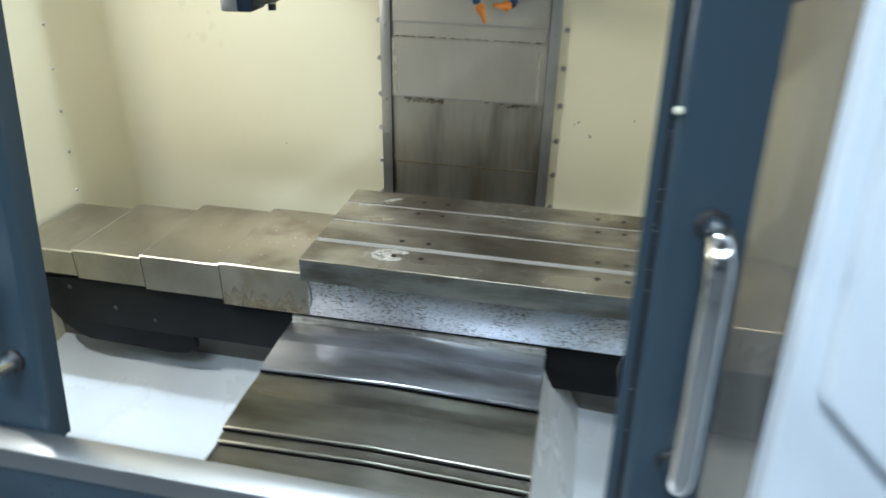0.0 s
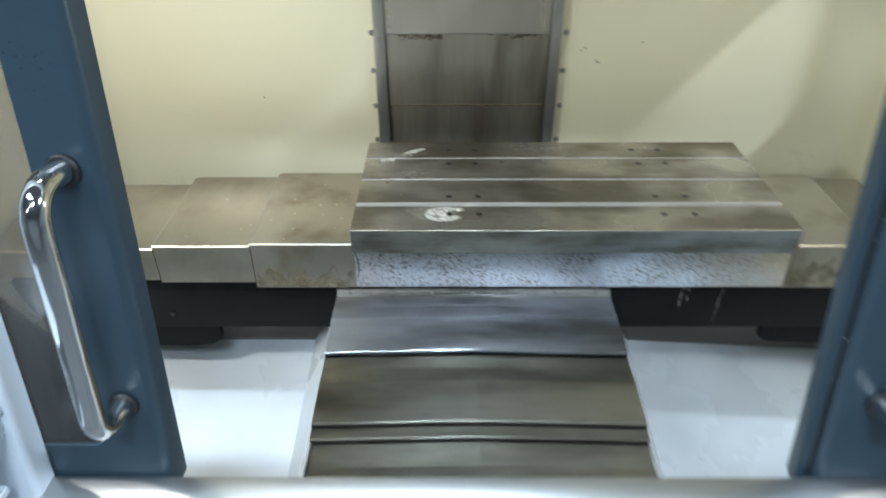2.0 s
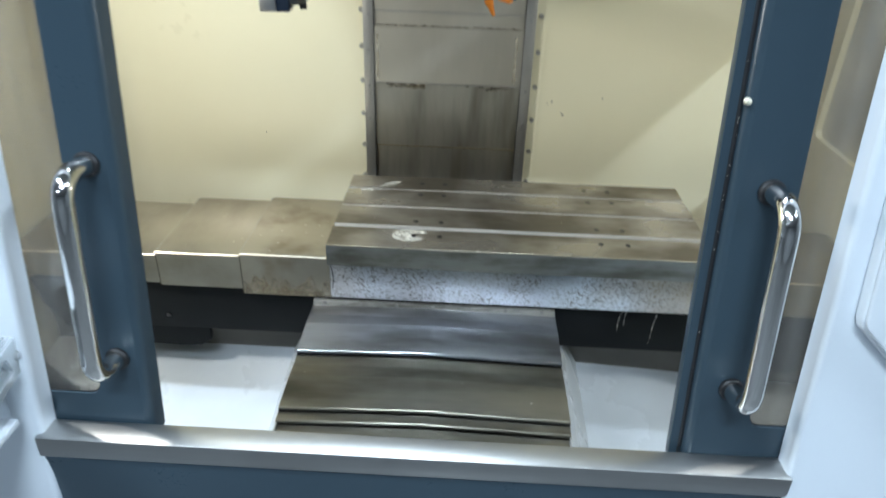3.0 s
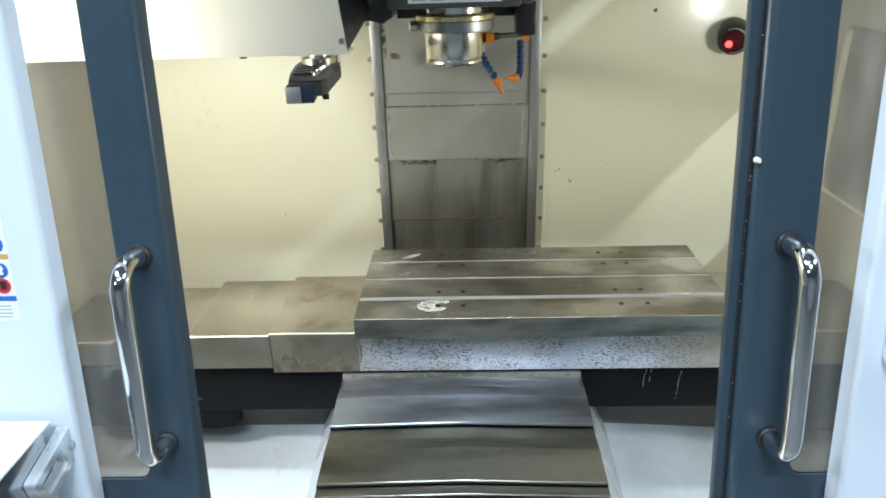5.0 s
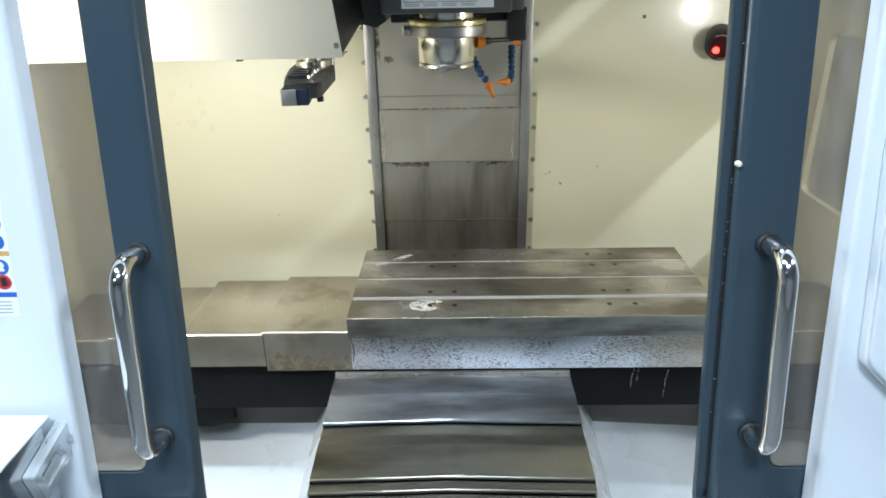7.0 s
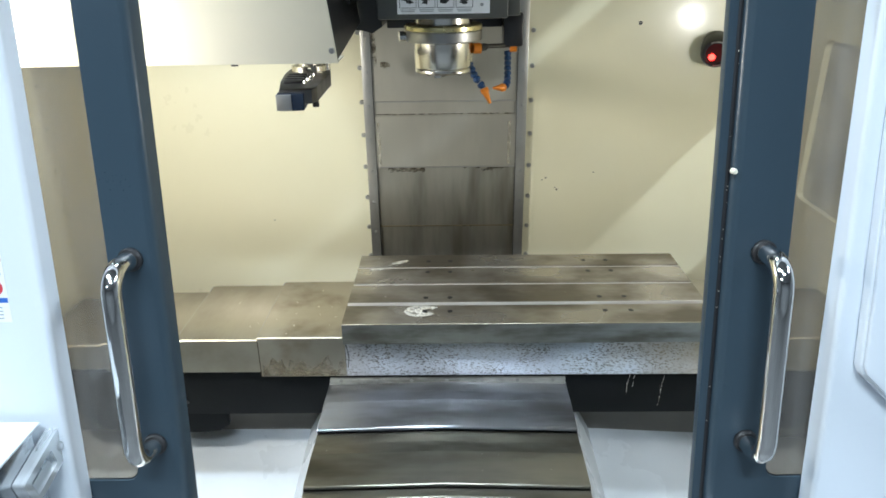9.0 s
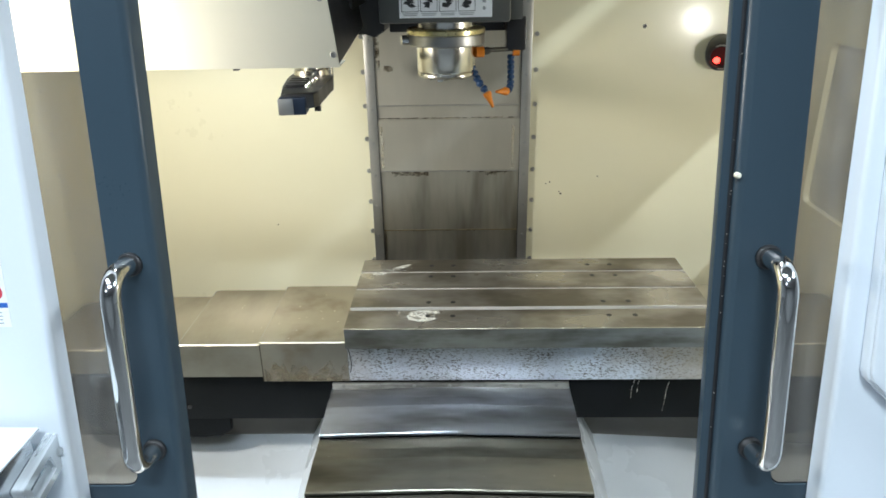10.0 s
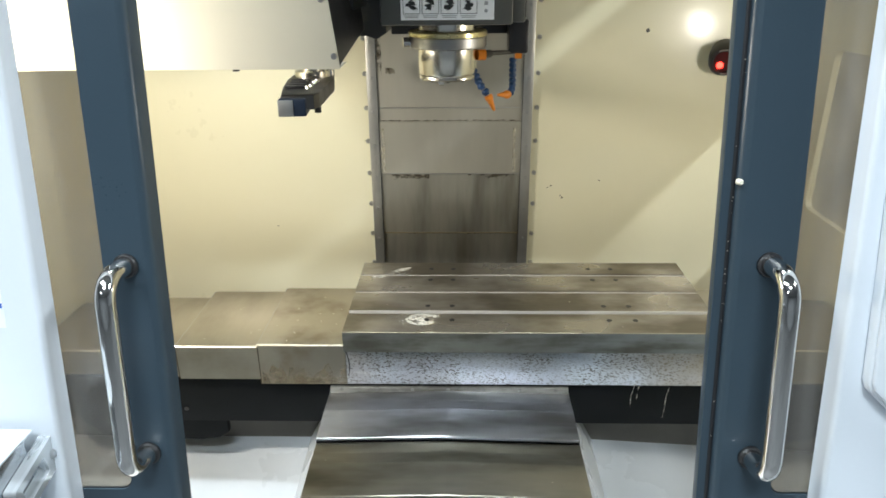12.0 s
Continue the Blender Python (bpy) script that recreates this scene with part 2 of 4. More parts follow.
def worn_film(name, keep, scale, light=(0.74, 0.72, 0.64), dark=(0.56, 0.53, 0.46), top=1.0):
    """A chalky film that has worn through in spots."""
    m = surface(name, light, dark, 0.8, 0, 60, 300, 0.6, 0.2)
    nt = m.node_tree
    b, out = nt.nodes["Principled BSDF"], nt.nodes["Material Output"]
    co, ns, mr = nt.nodes.new("ShaderNodeTexCoord"), nt.nodes.new("ShaderNodeTexNoise"), nt.nodes.new("ShaderNodeMapRange")
    ns.inputs["Scale"].default_value, ns.inputs["Detail"].default_value = scale, 5
    mr.inputs["From Min"].default_value, mr.inputs["From Max"].default_value = 0.62 - keep * 0.35, 0.80 - keep * 0.35 + 0.10 * (1 - top)
    mr.inputs["To Max"].default_value = top
    link(nt, co.outputs["Object"], ns.inputs["Vector"])
    link(nt, ns.outputs["Fac"], mr.inputs["Value"])
    tr, mx = nt.nodes.new("ShaderNodeBsdfTransparent"), nt.nodes.new("ShaderNodeMixShader")
    link(nt, mr.outputs["Result"], mx.inputs[0])
    link(nt, tr.outputs[0], mx.inputs[1])
    link(nt, b.outputs[0], mx.inputs[2])
    link(nt, mx.outputs[0], out.inputs["Surface"])
    return m


M_SMEAR = worn_film("worn_chalk_film", 0.62, 110)
M_THICK = worn_film("thick_chalk_film", 0.95, 120, (0.60, 0.58, 0.51), (0.42, 0.40, 0.34))
M_RUST = worn_film("brown_rust_film", 0.75, 34, (0.27, 0.215, 0.13), (0.20, 0.155, 0.09), 0.34)
M_OILFILM = worn_film("dark_oil_film", 0.62, 48, (0.15, 0.115, 0.06), (0.08, 0.06, 0.035), 0.55)
M_DUST2 = worn_film("dried_coolant_film", 0.85, 60, (0.60, 0.56, 0.45), (0.45, 0.42, 0.33), 0.5)
M_DUST = worn_film("thin_chalk_dust", 0.22, 150)
M_PAPER = surface("white_sticker_film", (0.84, 0.85, 0.86), (0.80, 0.81, 0.82), 0.3, 0, 8, 200, 0.5)
M_INK = surface("black_print", (0.03, 0.03, 0.03), (0.02, 0.02, 0.02), 0.4, 0, 20, 200, 0.5)
M_GREYINK = surface("grey_print", (0.36, 0.37, 0.38), (0.30, 0.31, 0.32), 0.4, 0, 20, 200, 0.5)
M_BLUEINK = surface("blue_print", (0.035, 0.14, 0.50), (0.03, 0.12, 0.44), 0.35, 0, 20, 200, 0.5)
M_REDINK = surface("red_print", (0.70, 0.06, 0.08), (0.62, 0.05, 0.07), 0.35, 0, 20, 200, 0.5)
M_TANINK = surface("tan_print", (0.62, 0.40, 0.13), (0.55, 0.35, 0.10), 0.35, 0, 20, 200, 0.5)
M_POLISH = surface("polished_box_steel", (0.72, 0.74, 0.76), (0.55, 0.57, 0.59), 0.20, 1.0, 3, 90, 0.6, 0.04, (1, 0.06, 1), 0.04)
M_FLOOR = surface("grey_hall_floor", (0.17, 0.175, 0.18), (0.12, 0.125, 0.13), 0.4, 0, 1.2, 30, 0.7, 0.05)
M_HALL = surface("pale_hall_paint", (0.34, 0.355, 0.37), (0.27, 0.285, 0.30), 0.7, 0, 0.6, 20, 0.7, 0.05)
M_PANE = glass("smoked_window_pane", (0.68, 0.65, 0.60), 0.08)
# milky filler for the side opening, toned like the wall round it
M_MILKYPANE = glass("milky_side_pane", (0.5, 0.49, 0.46), 0.80, 0.2, (0.62, 0.60, 0.53))
# clear acrylic; the white haze stands for strong light falling on it
M_ACRYL = glass("clear_acrylic_lit", (0.95, 0.97, 0.98), 0.30, 0.08, (0.85, 0.90, 0.93))
M_GRIME = surface("dried_oil_grime", (0.085, 0.06, 0.028), (0.04, 0.03, 0.015), 0.5, 0, 40, 300, 0.5, 0.1)
M_CHIP = surface("bright_metal_chip", (0.85, 0.82, 0.72), (0.7, 0.66, 0.55), 0.3, 0.4, 30, 200, 0.5)
M_SENSOR = surface("dark_red_lens", (0.10, 0.012, 0.012), (0.06, 0.008, 0.008), 0.2, 0, 30, 200, 0.5, spread=0.03)
M_RED = glow("red_led", (1.0, 0.03, 0.02), 9)
M_LED = glow("warm_lamp_lens", (1.0, 0.93, 0.75), 18)
M_TUBE = glow("cool_lamp_lens", (0.86, 0.94, 1.0), 7)

# ---------------------------------------------------------------- mesh helpers
def smooth_sharp(me, angle=0.6):
    for p in me.polygons:
        p.use_smooth = True
    me.set_sharp_from_angle(angle=angle)


def part(name, bm, material, parent=None, label="", m=None, angle=0.6):
    """One mesh object from a bmesh, under a thing or part if one is given."""
    bmesh.ops.recalc_face_normals(bm, faces=bm.faces)
    me = bpy.data.meshes.new(name)
    bm.to_mesh(me)
    bm.free()
    smooth_sharp(me, angle)
    me.materials.append(material)
    ob = new(name, me)
    if parent is not None:
        ob.parent = parent
    if m is not None:
        ob.matrix_basis = m
    if label:
        tagged(ob, label)
    return ob


def shared(name, like, parent, m):
    """Another object on the mesh of a piece already made."""
    ob = new(name, like.data)
    ob.parent = parent
    ob.matrix_basis = m
    return ob


def thing(name, label, category, m=None, group=""):
    ob = tagged(new(name), label, category, group)
    ob.empty_display_size = 0.05
    if m is not None:
        ob.matrix_basis = m
    return ob


def structure(name, bm, material, label, category, m=None):
    ob = part(name, bm, material, m=m)
    return tagged(ob, label, category, kind="structure")


def box(x0, x1, y0, y1, z0, z1, bevel=0.0, seg=2, bm=None):
    own = bm is None
    bm = bm or bmesh.new()
    made = bmesh.ops.create_cube(bm, size=1)["verts"]
    for v in made:
        v.co = Vector(((x0 + x1) / 2 + v.co.x * (x1 - x0), (y0 + y1) / 2 + v.co.y * (y1 - y0), (z0 + z1) / 2 + v.co.z * (z1 - z0)))
    if bevel:
        edges = list({e for v in made for e in v.link_edges})
        bmesh.ops.bevel(bm, geom=edges, offset=bevel, segments=seg, affect="EDGES", profile=0.5)
    return bm


def extrude(points, axis, a, b, bm=None, bevel=0.0):
    """A closed outline drawn across an axis and drawn out along it from a to b. x: (y, z), y: (x, z), z: (x, y)."""
    bm = bm or bmesh.new()
    put = {"x": lambda p, w: (w, p[0], p[1]), "y": lambda p, w: (p[0], w, p[1]), "z": lambda p, w: (p[0], p[1], w)}[axis]
    low = [bm.verts.new(put(p, a)) for p in points]
    top = [bm.verts.new(put(p, b)) for p in points]
    n = len(points)
    faces = [bm.faces.new(low), bm.faces.new(top[::-1])]
    for i in range(n):
        faces.append(bm.faces.new((low[i], top[i], top[(i + 1) % n], low[(i + 1) % n])))
    if bevel:
        edges = list({e for f in faces for e in f.edges})
        bmesh.ops.bevel(bm, geom=edges, offset=bevel, segments=2, affect="EDGES", profile=0.5)
    return bm


def lathe(profile, m=None, seg=40, bm=None):
    """A turned solid round the local z axis from (radius, height) pairs."""
    bm = bm or bmesh.new()
    m = m or Matrix()
    rings = []
    for r, z in profile:
        if r < 1e-6:
            rings.append([bm.verts.new(m @ Vector((0, 0, z)))])
        else:
            rings.append([bm.verts.new(m @ Vector((r * math.cos(2 * math.pi * i / seg), r * math.sin(2 * math.pi * i / seg), z))) for i in range(seg)])
    for a, b in zip(rings, rings[1:]):
        for i in range(seg):
            j = (i + 1) % seg
            if len(a) == 1 and len(b) > 1:
                bm.faces.new((a[0], b[i], b[j]))
            elif len(b) == 1 and len(a) > 1:
                bm.faces.new((a[i], a[j], b[0]))
            elif len(a) > 1:
                bm.faces.new((a[i], a[j], b[j], b[i]))
    for ring in (rings[0], rings[-1]):
        if len(ring) > 1:
            bm.faces.new(ring)
    return bm


def tube(points, radius, seg=16, bm=None, radii=None):
    """A round rod along a line of points."""
    bm = bm or bmesh.new()
    pts = [Vector(p) for p in points]
    rings, side = [], None
    for i, p in enumerate(pts):
        d = (pts[min(i + 1, len(pts) - 1)] - pts[max(i - 1, 0)]).normalized()
        if side is None:
            side = d.orthogonal().normalized()
        side = (side - d * side.dot(d)).normalized()
        up = d.cross(side)
        r = radii[i] if radii else radius
        rings.append([bm.verts.new(p + r * (math.cos(2 * math.pi * k / seg) * side + math.sin(2 * math.pi * k / seg) * up)) for k in range(seg)])
    for a, b in zip(rings, rings[1:]):
        for k in range(seg):
            bm.faces.new((a[k], a[(k + 1) % seg], b[(k + 1) % seg], b[k]))
    bm.faces.new(rings[0])
    bm.faces.new(rings[-1][::-1])
    return bm


def arc(cx, cy, r, a0, a1, n=6):
    return [(cx + r * math.cos(radians(a0 + (a1 - a0) * i / n)), cy + r * math.sin(radians(a0 + (a1 - a0) * i / n))) for i in range(n + 1)]


def rounded(x0, x1, y0, y1, r, n=5):
    return arc(x1 - r, y1 - r, r, 0, 90, n) + arc(x0 + r, y1 - r, r, 90, 180, n) + arc(x0 + r, y0 + r, r, 180, 270, n) + arc(x1 - r, y0 + r, r, 270, 360, n)


def plate_with_holes(outer, holes, axis, a, b):
    """A flat plate with openings right through it."""
    bm = bmesh.new()
    put = {"y": lambda p, w: (p[0], w, p[1]), "z": lambda p, w: (p[0], p[1], w)}[axis]
    edges = []
    for ring in [outer, *holes]:
        vs = [bm.verts.new(put(p, a)) for p in ring]
        edges += [bm.edges.new((vs[i], vs[(i + 1) % len(vs)])) for i in range(len(vs))]
    bmesh.ops.triangle_fill(bm, use_beauty=True, use_dissolve=False, edges=edges)
    made = bmesh.ops.extrude_face_region(bm, geom=list(bm.faces))["geom"]
    step = Vector(put((0, 0), b - a))
    for v in made:
        if isinstance(v, bmesh.types.BMVert):
            v.co += step
    return bm


def screw_head(r, h, seg=12):
    return lathe([(0, h * 0.55), (r * 0.42, h * 0.55), (r * 0.42, h), (r * 0.8, h), (r, h * 0.7), (r, 0)], seg=seg)


# ---------------------------------------------------------------- hall round the machine
structure("floor", box(-7, 7, -8, 4, -0.2, 0, 0), M_FLOOR, "grey painted concrete hall floor", "floor")
structure("ceiling", box(-7, 7, -8, 4, 4.45, 4.6), M_HALL, "pale hall ceiling with strip lamps", "ceiling")
structure("wall_south", box(-7, 7, -8.2, -8, 0, 4.45), M_HALL, "pale painted hall wall", "wall")
structure("wall_north", box(-7, 7, 4, 4.2, 0, 4.45), M_HALL, "pale painted hall wall", "wall")
structure("wall_west", box(-7.2, -7, -8.2, 4.2, 0, 4.45), M_HALL, "pale painted hall wall", "wall")
structure("wall_east", box(7, 7.2, -8.2, 4.2, 0, 4.45), M_HALL, "pale painted hall wall", "wall")
for hx, hy, turn, _ in HALL_LAMPS:
    cl = thing("ceiling_lamp", "long white strip lamp under the hall ceiling", "lamp", pose(hx, hy, 4.4, 0, 0, turn), "hall ceiling lamps")
    part("housing", box(-0.66, 0.66, -0.13, 0.13, 0.0, 0.05, 0.01), M_WHITE, cl)
    part("diffuser", box(-0.6, 0.6, -0.07, 0.07, -0.012, 0.0, 0.004), M_TUBE, cl, "bright cool white diffuser")

# ---------------------------------------------------------------- machine enclosure (setting)
XL, XR, YB = -1.40, 0.96, 0.765
# back wall with rounded corners into the side walls
bm = bmesh.new()
R = 0.12
inner = [(XL, -0.5)] + arc(XL + R, YB - R, R, 180, 90, 8) + arc(XR - R, YB - R, R, 90, 0, 8)
outer = [(XR + 0.02, YB - R), (XR + 0.02, YB + 0.02), (XL - 0.02, YB + 0.02), (XL - 0.02, -0.5)]
extrude(inner + outer, "z", 0.25, 2.15, bm)
structure("wall_back", bm, M_CREAM, "cream painted sheet metal inner wall of the machine", "wall")
side_wall = plate_with_holes([(-0.5, 0.25), (YB - R - 0.001, 0.25), (YB - R - 0.001, 2.15), (-0.5, 2.15)], [rounded(0.30, 0.625, 0.98, 1.49, 0.03)], "y", XR, XR + 0.02)
for v in side_wall.verts:
    v.co = Vector((v.co.y, v.co.x, v.co.z))
structure("wall_side", side_wall, M_CREAM, "cream painted side wall of the machine with a window opening", "wall")
# pane added so that the opening doesn't look dark; light passes through it
win = structure("window_side", box(XR + 0.021, XR + 0.026, 0.28, 0.643, 0.96, 1.51), M_MILKYPANE, "added milky pane that keeps the side wall opening from looking dark", "window")
win.visible_shadow = False
# unseen strip, added to cut the east lamp's light to a narrow streak
structure("roof_light_stop", box(0.45, XR + 0.03, -0.43, YB, 2.235, 2.25), M_CREAM, "unseen roof strip added to narrow the light over the side wall", "roof")
structure("ceiling_machine", box(XL, XR, 0.42, YB, 2.15, 2.17), M_CREAM, "cream sheet metal roof inside the machine", "ceiling")
# white chutes on both sides of the front cover
def chute(name, x0, x1, fall):
    bm = bmesh.new()
    prof = [(0.19, 0.382), (0.10, 0.372), (-0.62, 0.30), (-0.62, 0.28), (0.19, 0.36)]
    extrude(prof, "x", x0, x1, bm)
    for v in bm.verts:
        v.co.z -= fall * abs(v.co.x - (x0 if fall > 0.01 else x1))
    return structure(name, bm, M_CHUTE, "white painted sloping chip chute", "chute")


chute("chute_west", XL, -0.64, 0.0)
chute("chute_east", 0.20, XR, 0.06)
for n, (a, b, c, d) in enumerate([(-0.64, -0.655, -0.548, -0.535), (0.20, 0.215, 0.108, 0.095)]):
    bm = bmesh.new()
    extrude([(a, 0.374), (b, 0.374), (c, 0.585), (d, 0.585)], "y", -0.60, 0.165, bm)
    for v in bm.verts:
        if v.co.z < 0.5:
            v.co.z += (v.co.y - 0.10) * 0.1
    structure("chute_flank", bm, M_CHUTE, "white painted slanted flank beside the front cover", "chute")
structure("base_wall", box(XL, XR, 0.168, 0.185, 0.25, 0.52), M_GREYWALL, "machine base under the saddle with shade in its dark grey", "base")

# front: leaning white columns, sill, lower front panel
def column(flip, shear):
    bm = bmesh.new()
    prof = [(0.0, 0.0), (0.0, -0.031)] + arc(0.009, -0.031, 0.009, 180, 270, 5) + [(0.80, -0.040), (0.80, 0.0)]
    prof = [(x * flip, y) for x, y in prof]
    bm = extrude(prof, "z", -0.905, 1.35, bm)
    for v in bm.verts:
        v.co.x += v.co.z * shear
    return bm


structure("column_west", column(-1, 0.0), M_WHITE, "glossy white front column of the machine", "column", DOOR @ pose(-0.850, -0.004, 0))
structure("column_east", column(1, 0.0), M_WHITE, "glossy white front column of the machine", "column", DOOR @ pose(0.400, -0.008, 0))
structure("sill", box(-0.862, 0.408, -0.692, -0.642, 0.797, 0.840, 0.004), M_SILL, "brushed stainless steel door sill", "sill")
structure("front_panel", box(-0.862, 0.408, -0.688, -0.655, 0.0, 0.795, 0.003), M_BLUE, "slate blue lower front panel", "panel")
# out of view; its height is set to keep hall light off the upper wall
structure("header", box(-1.66, 1.2, -0.52, -0.44, 1.92, 2.70, 0.01), M_WHITE, "unseen white header above the sliding doors, sized to block hall light", "header")


# ---------------------------------------------------------------- sliding doors
def sliding_door(m, label):
    """A framed door in the leaning front; u runs away from the opening."""
    return thing("sliding_door", label, "door", m, "sliding machine doors")


def handle(parent, u):
    h = part("handle", tube([(u, 0.0, 0.402), (u, -0.035, 0.402)] + [(u, -0.035 - 0.04 * math.sin(radians(a)), 0.402 - 0.04 * (1 - math.cos(radians(a)))) for a in range(15, 91, 15)]
             + [(u, -0.075, z) for z in (0.32, 0.234, 0.148)] + [(u, -0.075 + 0.04 * (1 - math.cos(radians(a))), 0.107 - 0.04 * math.sin(radians(a))) for a in range(0, 91, 15)]
             + [(u, 0.0, 0.067)], 0.0152, 24), M_CHROME, parent, "polished chrome tube handle")
    for z in (0.402, 0.067):
        part("collar", lathe([(0.0, 0.008), (0.0175, 0.008), (0.0200, 0.005), (0.0200, 0)], pose(u, 0, z, 90), 24), M_RUBBER, h, "black rubber collar")
    return h


# west door
dw = sliding_door(DOOR, "slate blue sliding door with smoked window and chrome handle")
frame_w = plate_with_holes([(-1.36, -0.09), (-0.694, -0.09), (-0.694, 1.15), (-1.36, 1.15)], [rounded(-1.30, -0.763, -0.006, 1.07, 0.020)], "y", 0.0, 0.004)
part("door_skin", frame_w, M_BLUE, dw)
stile = extrude([(-0.694, 0.0), (-0.688, 0.002), (-0.683, 0.007), (-0.681, 0.014), (-0.681, 0.045), (-0.694, 0.045)], "z", -0.09, 1.15)
part("edge_rail", stile, M_BLUE, dw, "rounded slate blue door edge")
part("window_pane", box(-1.32, -0.75, 0.006, 0.012, -0.03, 1.09), M_PANE, dw, "smoked polycarbonate window pane").visible_shadow = False
part("window_seal", plate_with_holes(rounded(-1.304, -0.759, -0.010, 1.074, 0.022), [rounded(-1.298, -0.765, -0.004, 1.068, 0.020)], "y", 0.0042, 0.0058), M_RUBBER, dw)
handle(dw, -0.7245)

# east door
de = sliding_door(DOOR_EAST, "slate blue sliding door with smoked window and chrome handle")
frame_e = plate_with_holes([(0.242, -0.09), (0.95, -0.09), (0.95, 1.15), (0.242, 1.15)], [rounded(0.3275, 0.90, -0.006, 1.07, 0.020)], "y", 0.0, 0.004)
part("door_skin", frame_e, M_BLUE, de)
part("edge_rail", extrude([(0.242, 0.0), (0.236, 0.002), (0.231, 0.007), (0.229, 0.014), (0.229, 0.045), (0.242, 0.045)], "z", -0.09, 1.15), M_BLUE, de, "rounded slate blue door edge")
part("rubber_seal", tube([(0.226, 0.018, -0.06), (0.226, 0.018, 1.15)], 0.005, 10), M_RUBBER, de, "black rubber door seal")
part("inner_flange", extrude([(0.209, 0.014), (0.222, 0.014), (0.222, 0.05), (0.216, 0.05), (0.209, 0.022)], "z", -0.09, 1.15), M_BLUE, de, "slate blue inner door flange")
part("window_pane", box(0.31, 0.92, 0.006, 0.012, -0.03, 1.09), M_PANE, de, "smoked polycarbonate window pane").visible_shadow = False
part("window_seal", plate_with_holes(rounded(0.3235, 0.904, -0.010, 1.074, 0.022), [rounded(0.3295, 0.898, -0.004, 1.068, 0.020)], "y", 0.0042, 0.0058), M_RUBBER, de)
part("stop_plug", lathe([(0.0, 0.012), (0.0035, 0.011), (0.0048, 0.007), (0.0048, 0.0)], pose(0.230, 0.006, 0.532, 90), 16), M_CREAMPLUG, de, "cream plastic stop plug")
random.seed(31)
bm = bmesh.new()
for _ in range(20):
    r = random.uniform(0.0004, 0.0011)
    made = bmesh.ops.create_icosphere(bm, subdivisions=1, radius=r)["verts"]
    c = Vector((0.2265 + random.uniform(-0.003, 0.003), 0.0125, random.choice((random.uniform(0.0, 1.0), random.uniform(0.25, 0.55)))))
    for v in made:
        v.co += c
tagged(part("metal_chips", bm, M_CHIP, de, "tiny bright chips stuck in the door seal"), kind="stuff")
handle(de, 0.287)

# ---------------------------------------------------------------- work table
table = thing("work_table", "stained steel milling table with painted dark reflections and three T-slots", "machine table", pose(0, 0, 0.79))
W, D, H = 0.5, 0.45, 0.06
prof = [(0, 0), (D, 0), (D, H)]
SLOTS = [(0.357, 0.0065), (0.238, 0.0065), (0.112, 0.0100)]
for sy, sw in SLOTS:
    prof += [(sy + sw, H), (sy + sw, H - 0.022), (sy + 0.017, H - 0.022), (sy + 0.017, H - 0.036), (sy - 0.017, H - 0.036), (sy - 0.017, H - 0.022), (sy - sw, H - 0.022), (sy - sw, H)]
prof += [(0, H)]
part("tabletop", extrude(prof, "x", -W, W), M_TABLE, table)
part("front_edge", extrude([(-0.0025, 0), (0.0, 0), (0.0, H), (-0.0012, H), (-0.0025, H - 0.0012)], "x", -W, W), M_EDGE, table, "dark oiled front side of the table")
# thin paler line along the front arris
part("pale_edge", box(-W, W, -0.0029, -0.0006, H - 0.0028, H + 0.0003, 0.0005, 1), M_BEND, table, "thin pale line on the front arris")
# strips on the far slot sides, coloured as if lit from the front
for sy, sw in SLOTS:
    part("slot_wall", box(-W + 0.0005, W - 0.0005, sy + sw - 0.0025, sy + sw - 0.0002, H - 0.022, H - (0.0008 if sw > 0.008 else 0.0035)), M_LITSLOT, table, "machined slot side with front light put into its colour")
hole = None
for hx0 in (-0.281, -0.212, 0.211, 0.281):
    for hy0 in (0.067, 0.149, 0.322, 0.402):
        if hole is None:
            hole = part("tapped_hole", lathe([(0.0, 0.0006), (0.0072, 0.0006), (0.0072, 0.0)], seg=20), M_LIP, table, "dark tapped hole", pose(hx0, hy0, H))
        else:
            shared("tapped_hole", hole, table, pose(hx0, hy0, H))
# body of the table carriage behind the front edge
car = thing("table_carriage", "rust-flecked bare steel carriage under the table", "machine carriage", pose(0, 0, 0.66))
part("carriage_front", box(-0.503, 0.519, 0.039, 0.30, 0.002, 0.128, 0.002), M_SPECK, car)
part("joint_seam", tube([(-0.503, 0.038, 0.118), (-0.497, 0.038, 0.09), (-0.494, 0.038, 0.06), (-0.498, 0.038, 0.03)], 0.0013, 6), M_LIP, car, "dark oil run at the joint")

# chalk marks on the table
def chalk_ring(name, cx, cy, r, a0, a1, w, stretch):
    bm = bmesh.new()
    n = 26
    vi, vo = [], []
    for i in range(n + 1):
        a = radians(a0 + (a1 - a0) * i / n)
        wob = 1 + 0.10 * noise.noise((i * 0.6, cx * 10, 0))
        wi = w * (0.8 + 0.5 * noise.noise((i * 0.9, 3, cy * 9)))
        for lst, rr in ((vi, r * wob - wi), (vo, r * wob + wi)):
            lst.append(bm.verts.new((cx + rr * math.cos(a) * stretch, cy + rr * math.sin(a), 0.8512)))
    for i in range(n):
        bm.faces.new((vi[i], vo[i], vo[i + 1], vi[i + 1]))
    return tagged(part(name, bm, M_CHALK), "smeared white chalk mark on the steel table", "chalk mark")


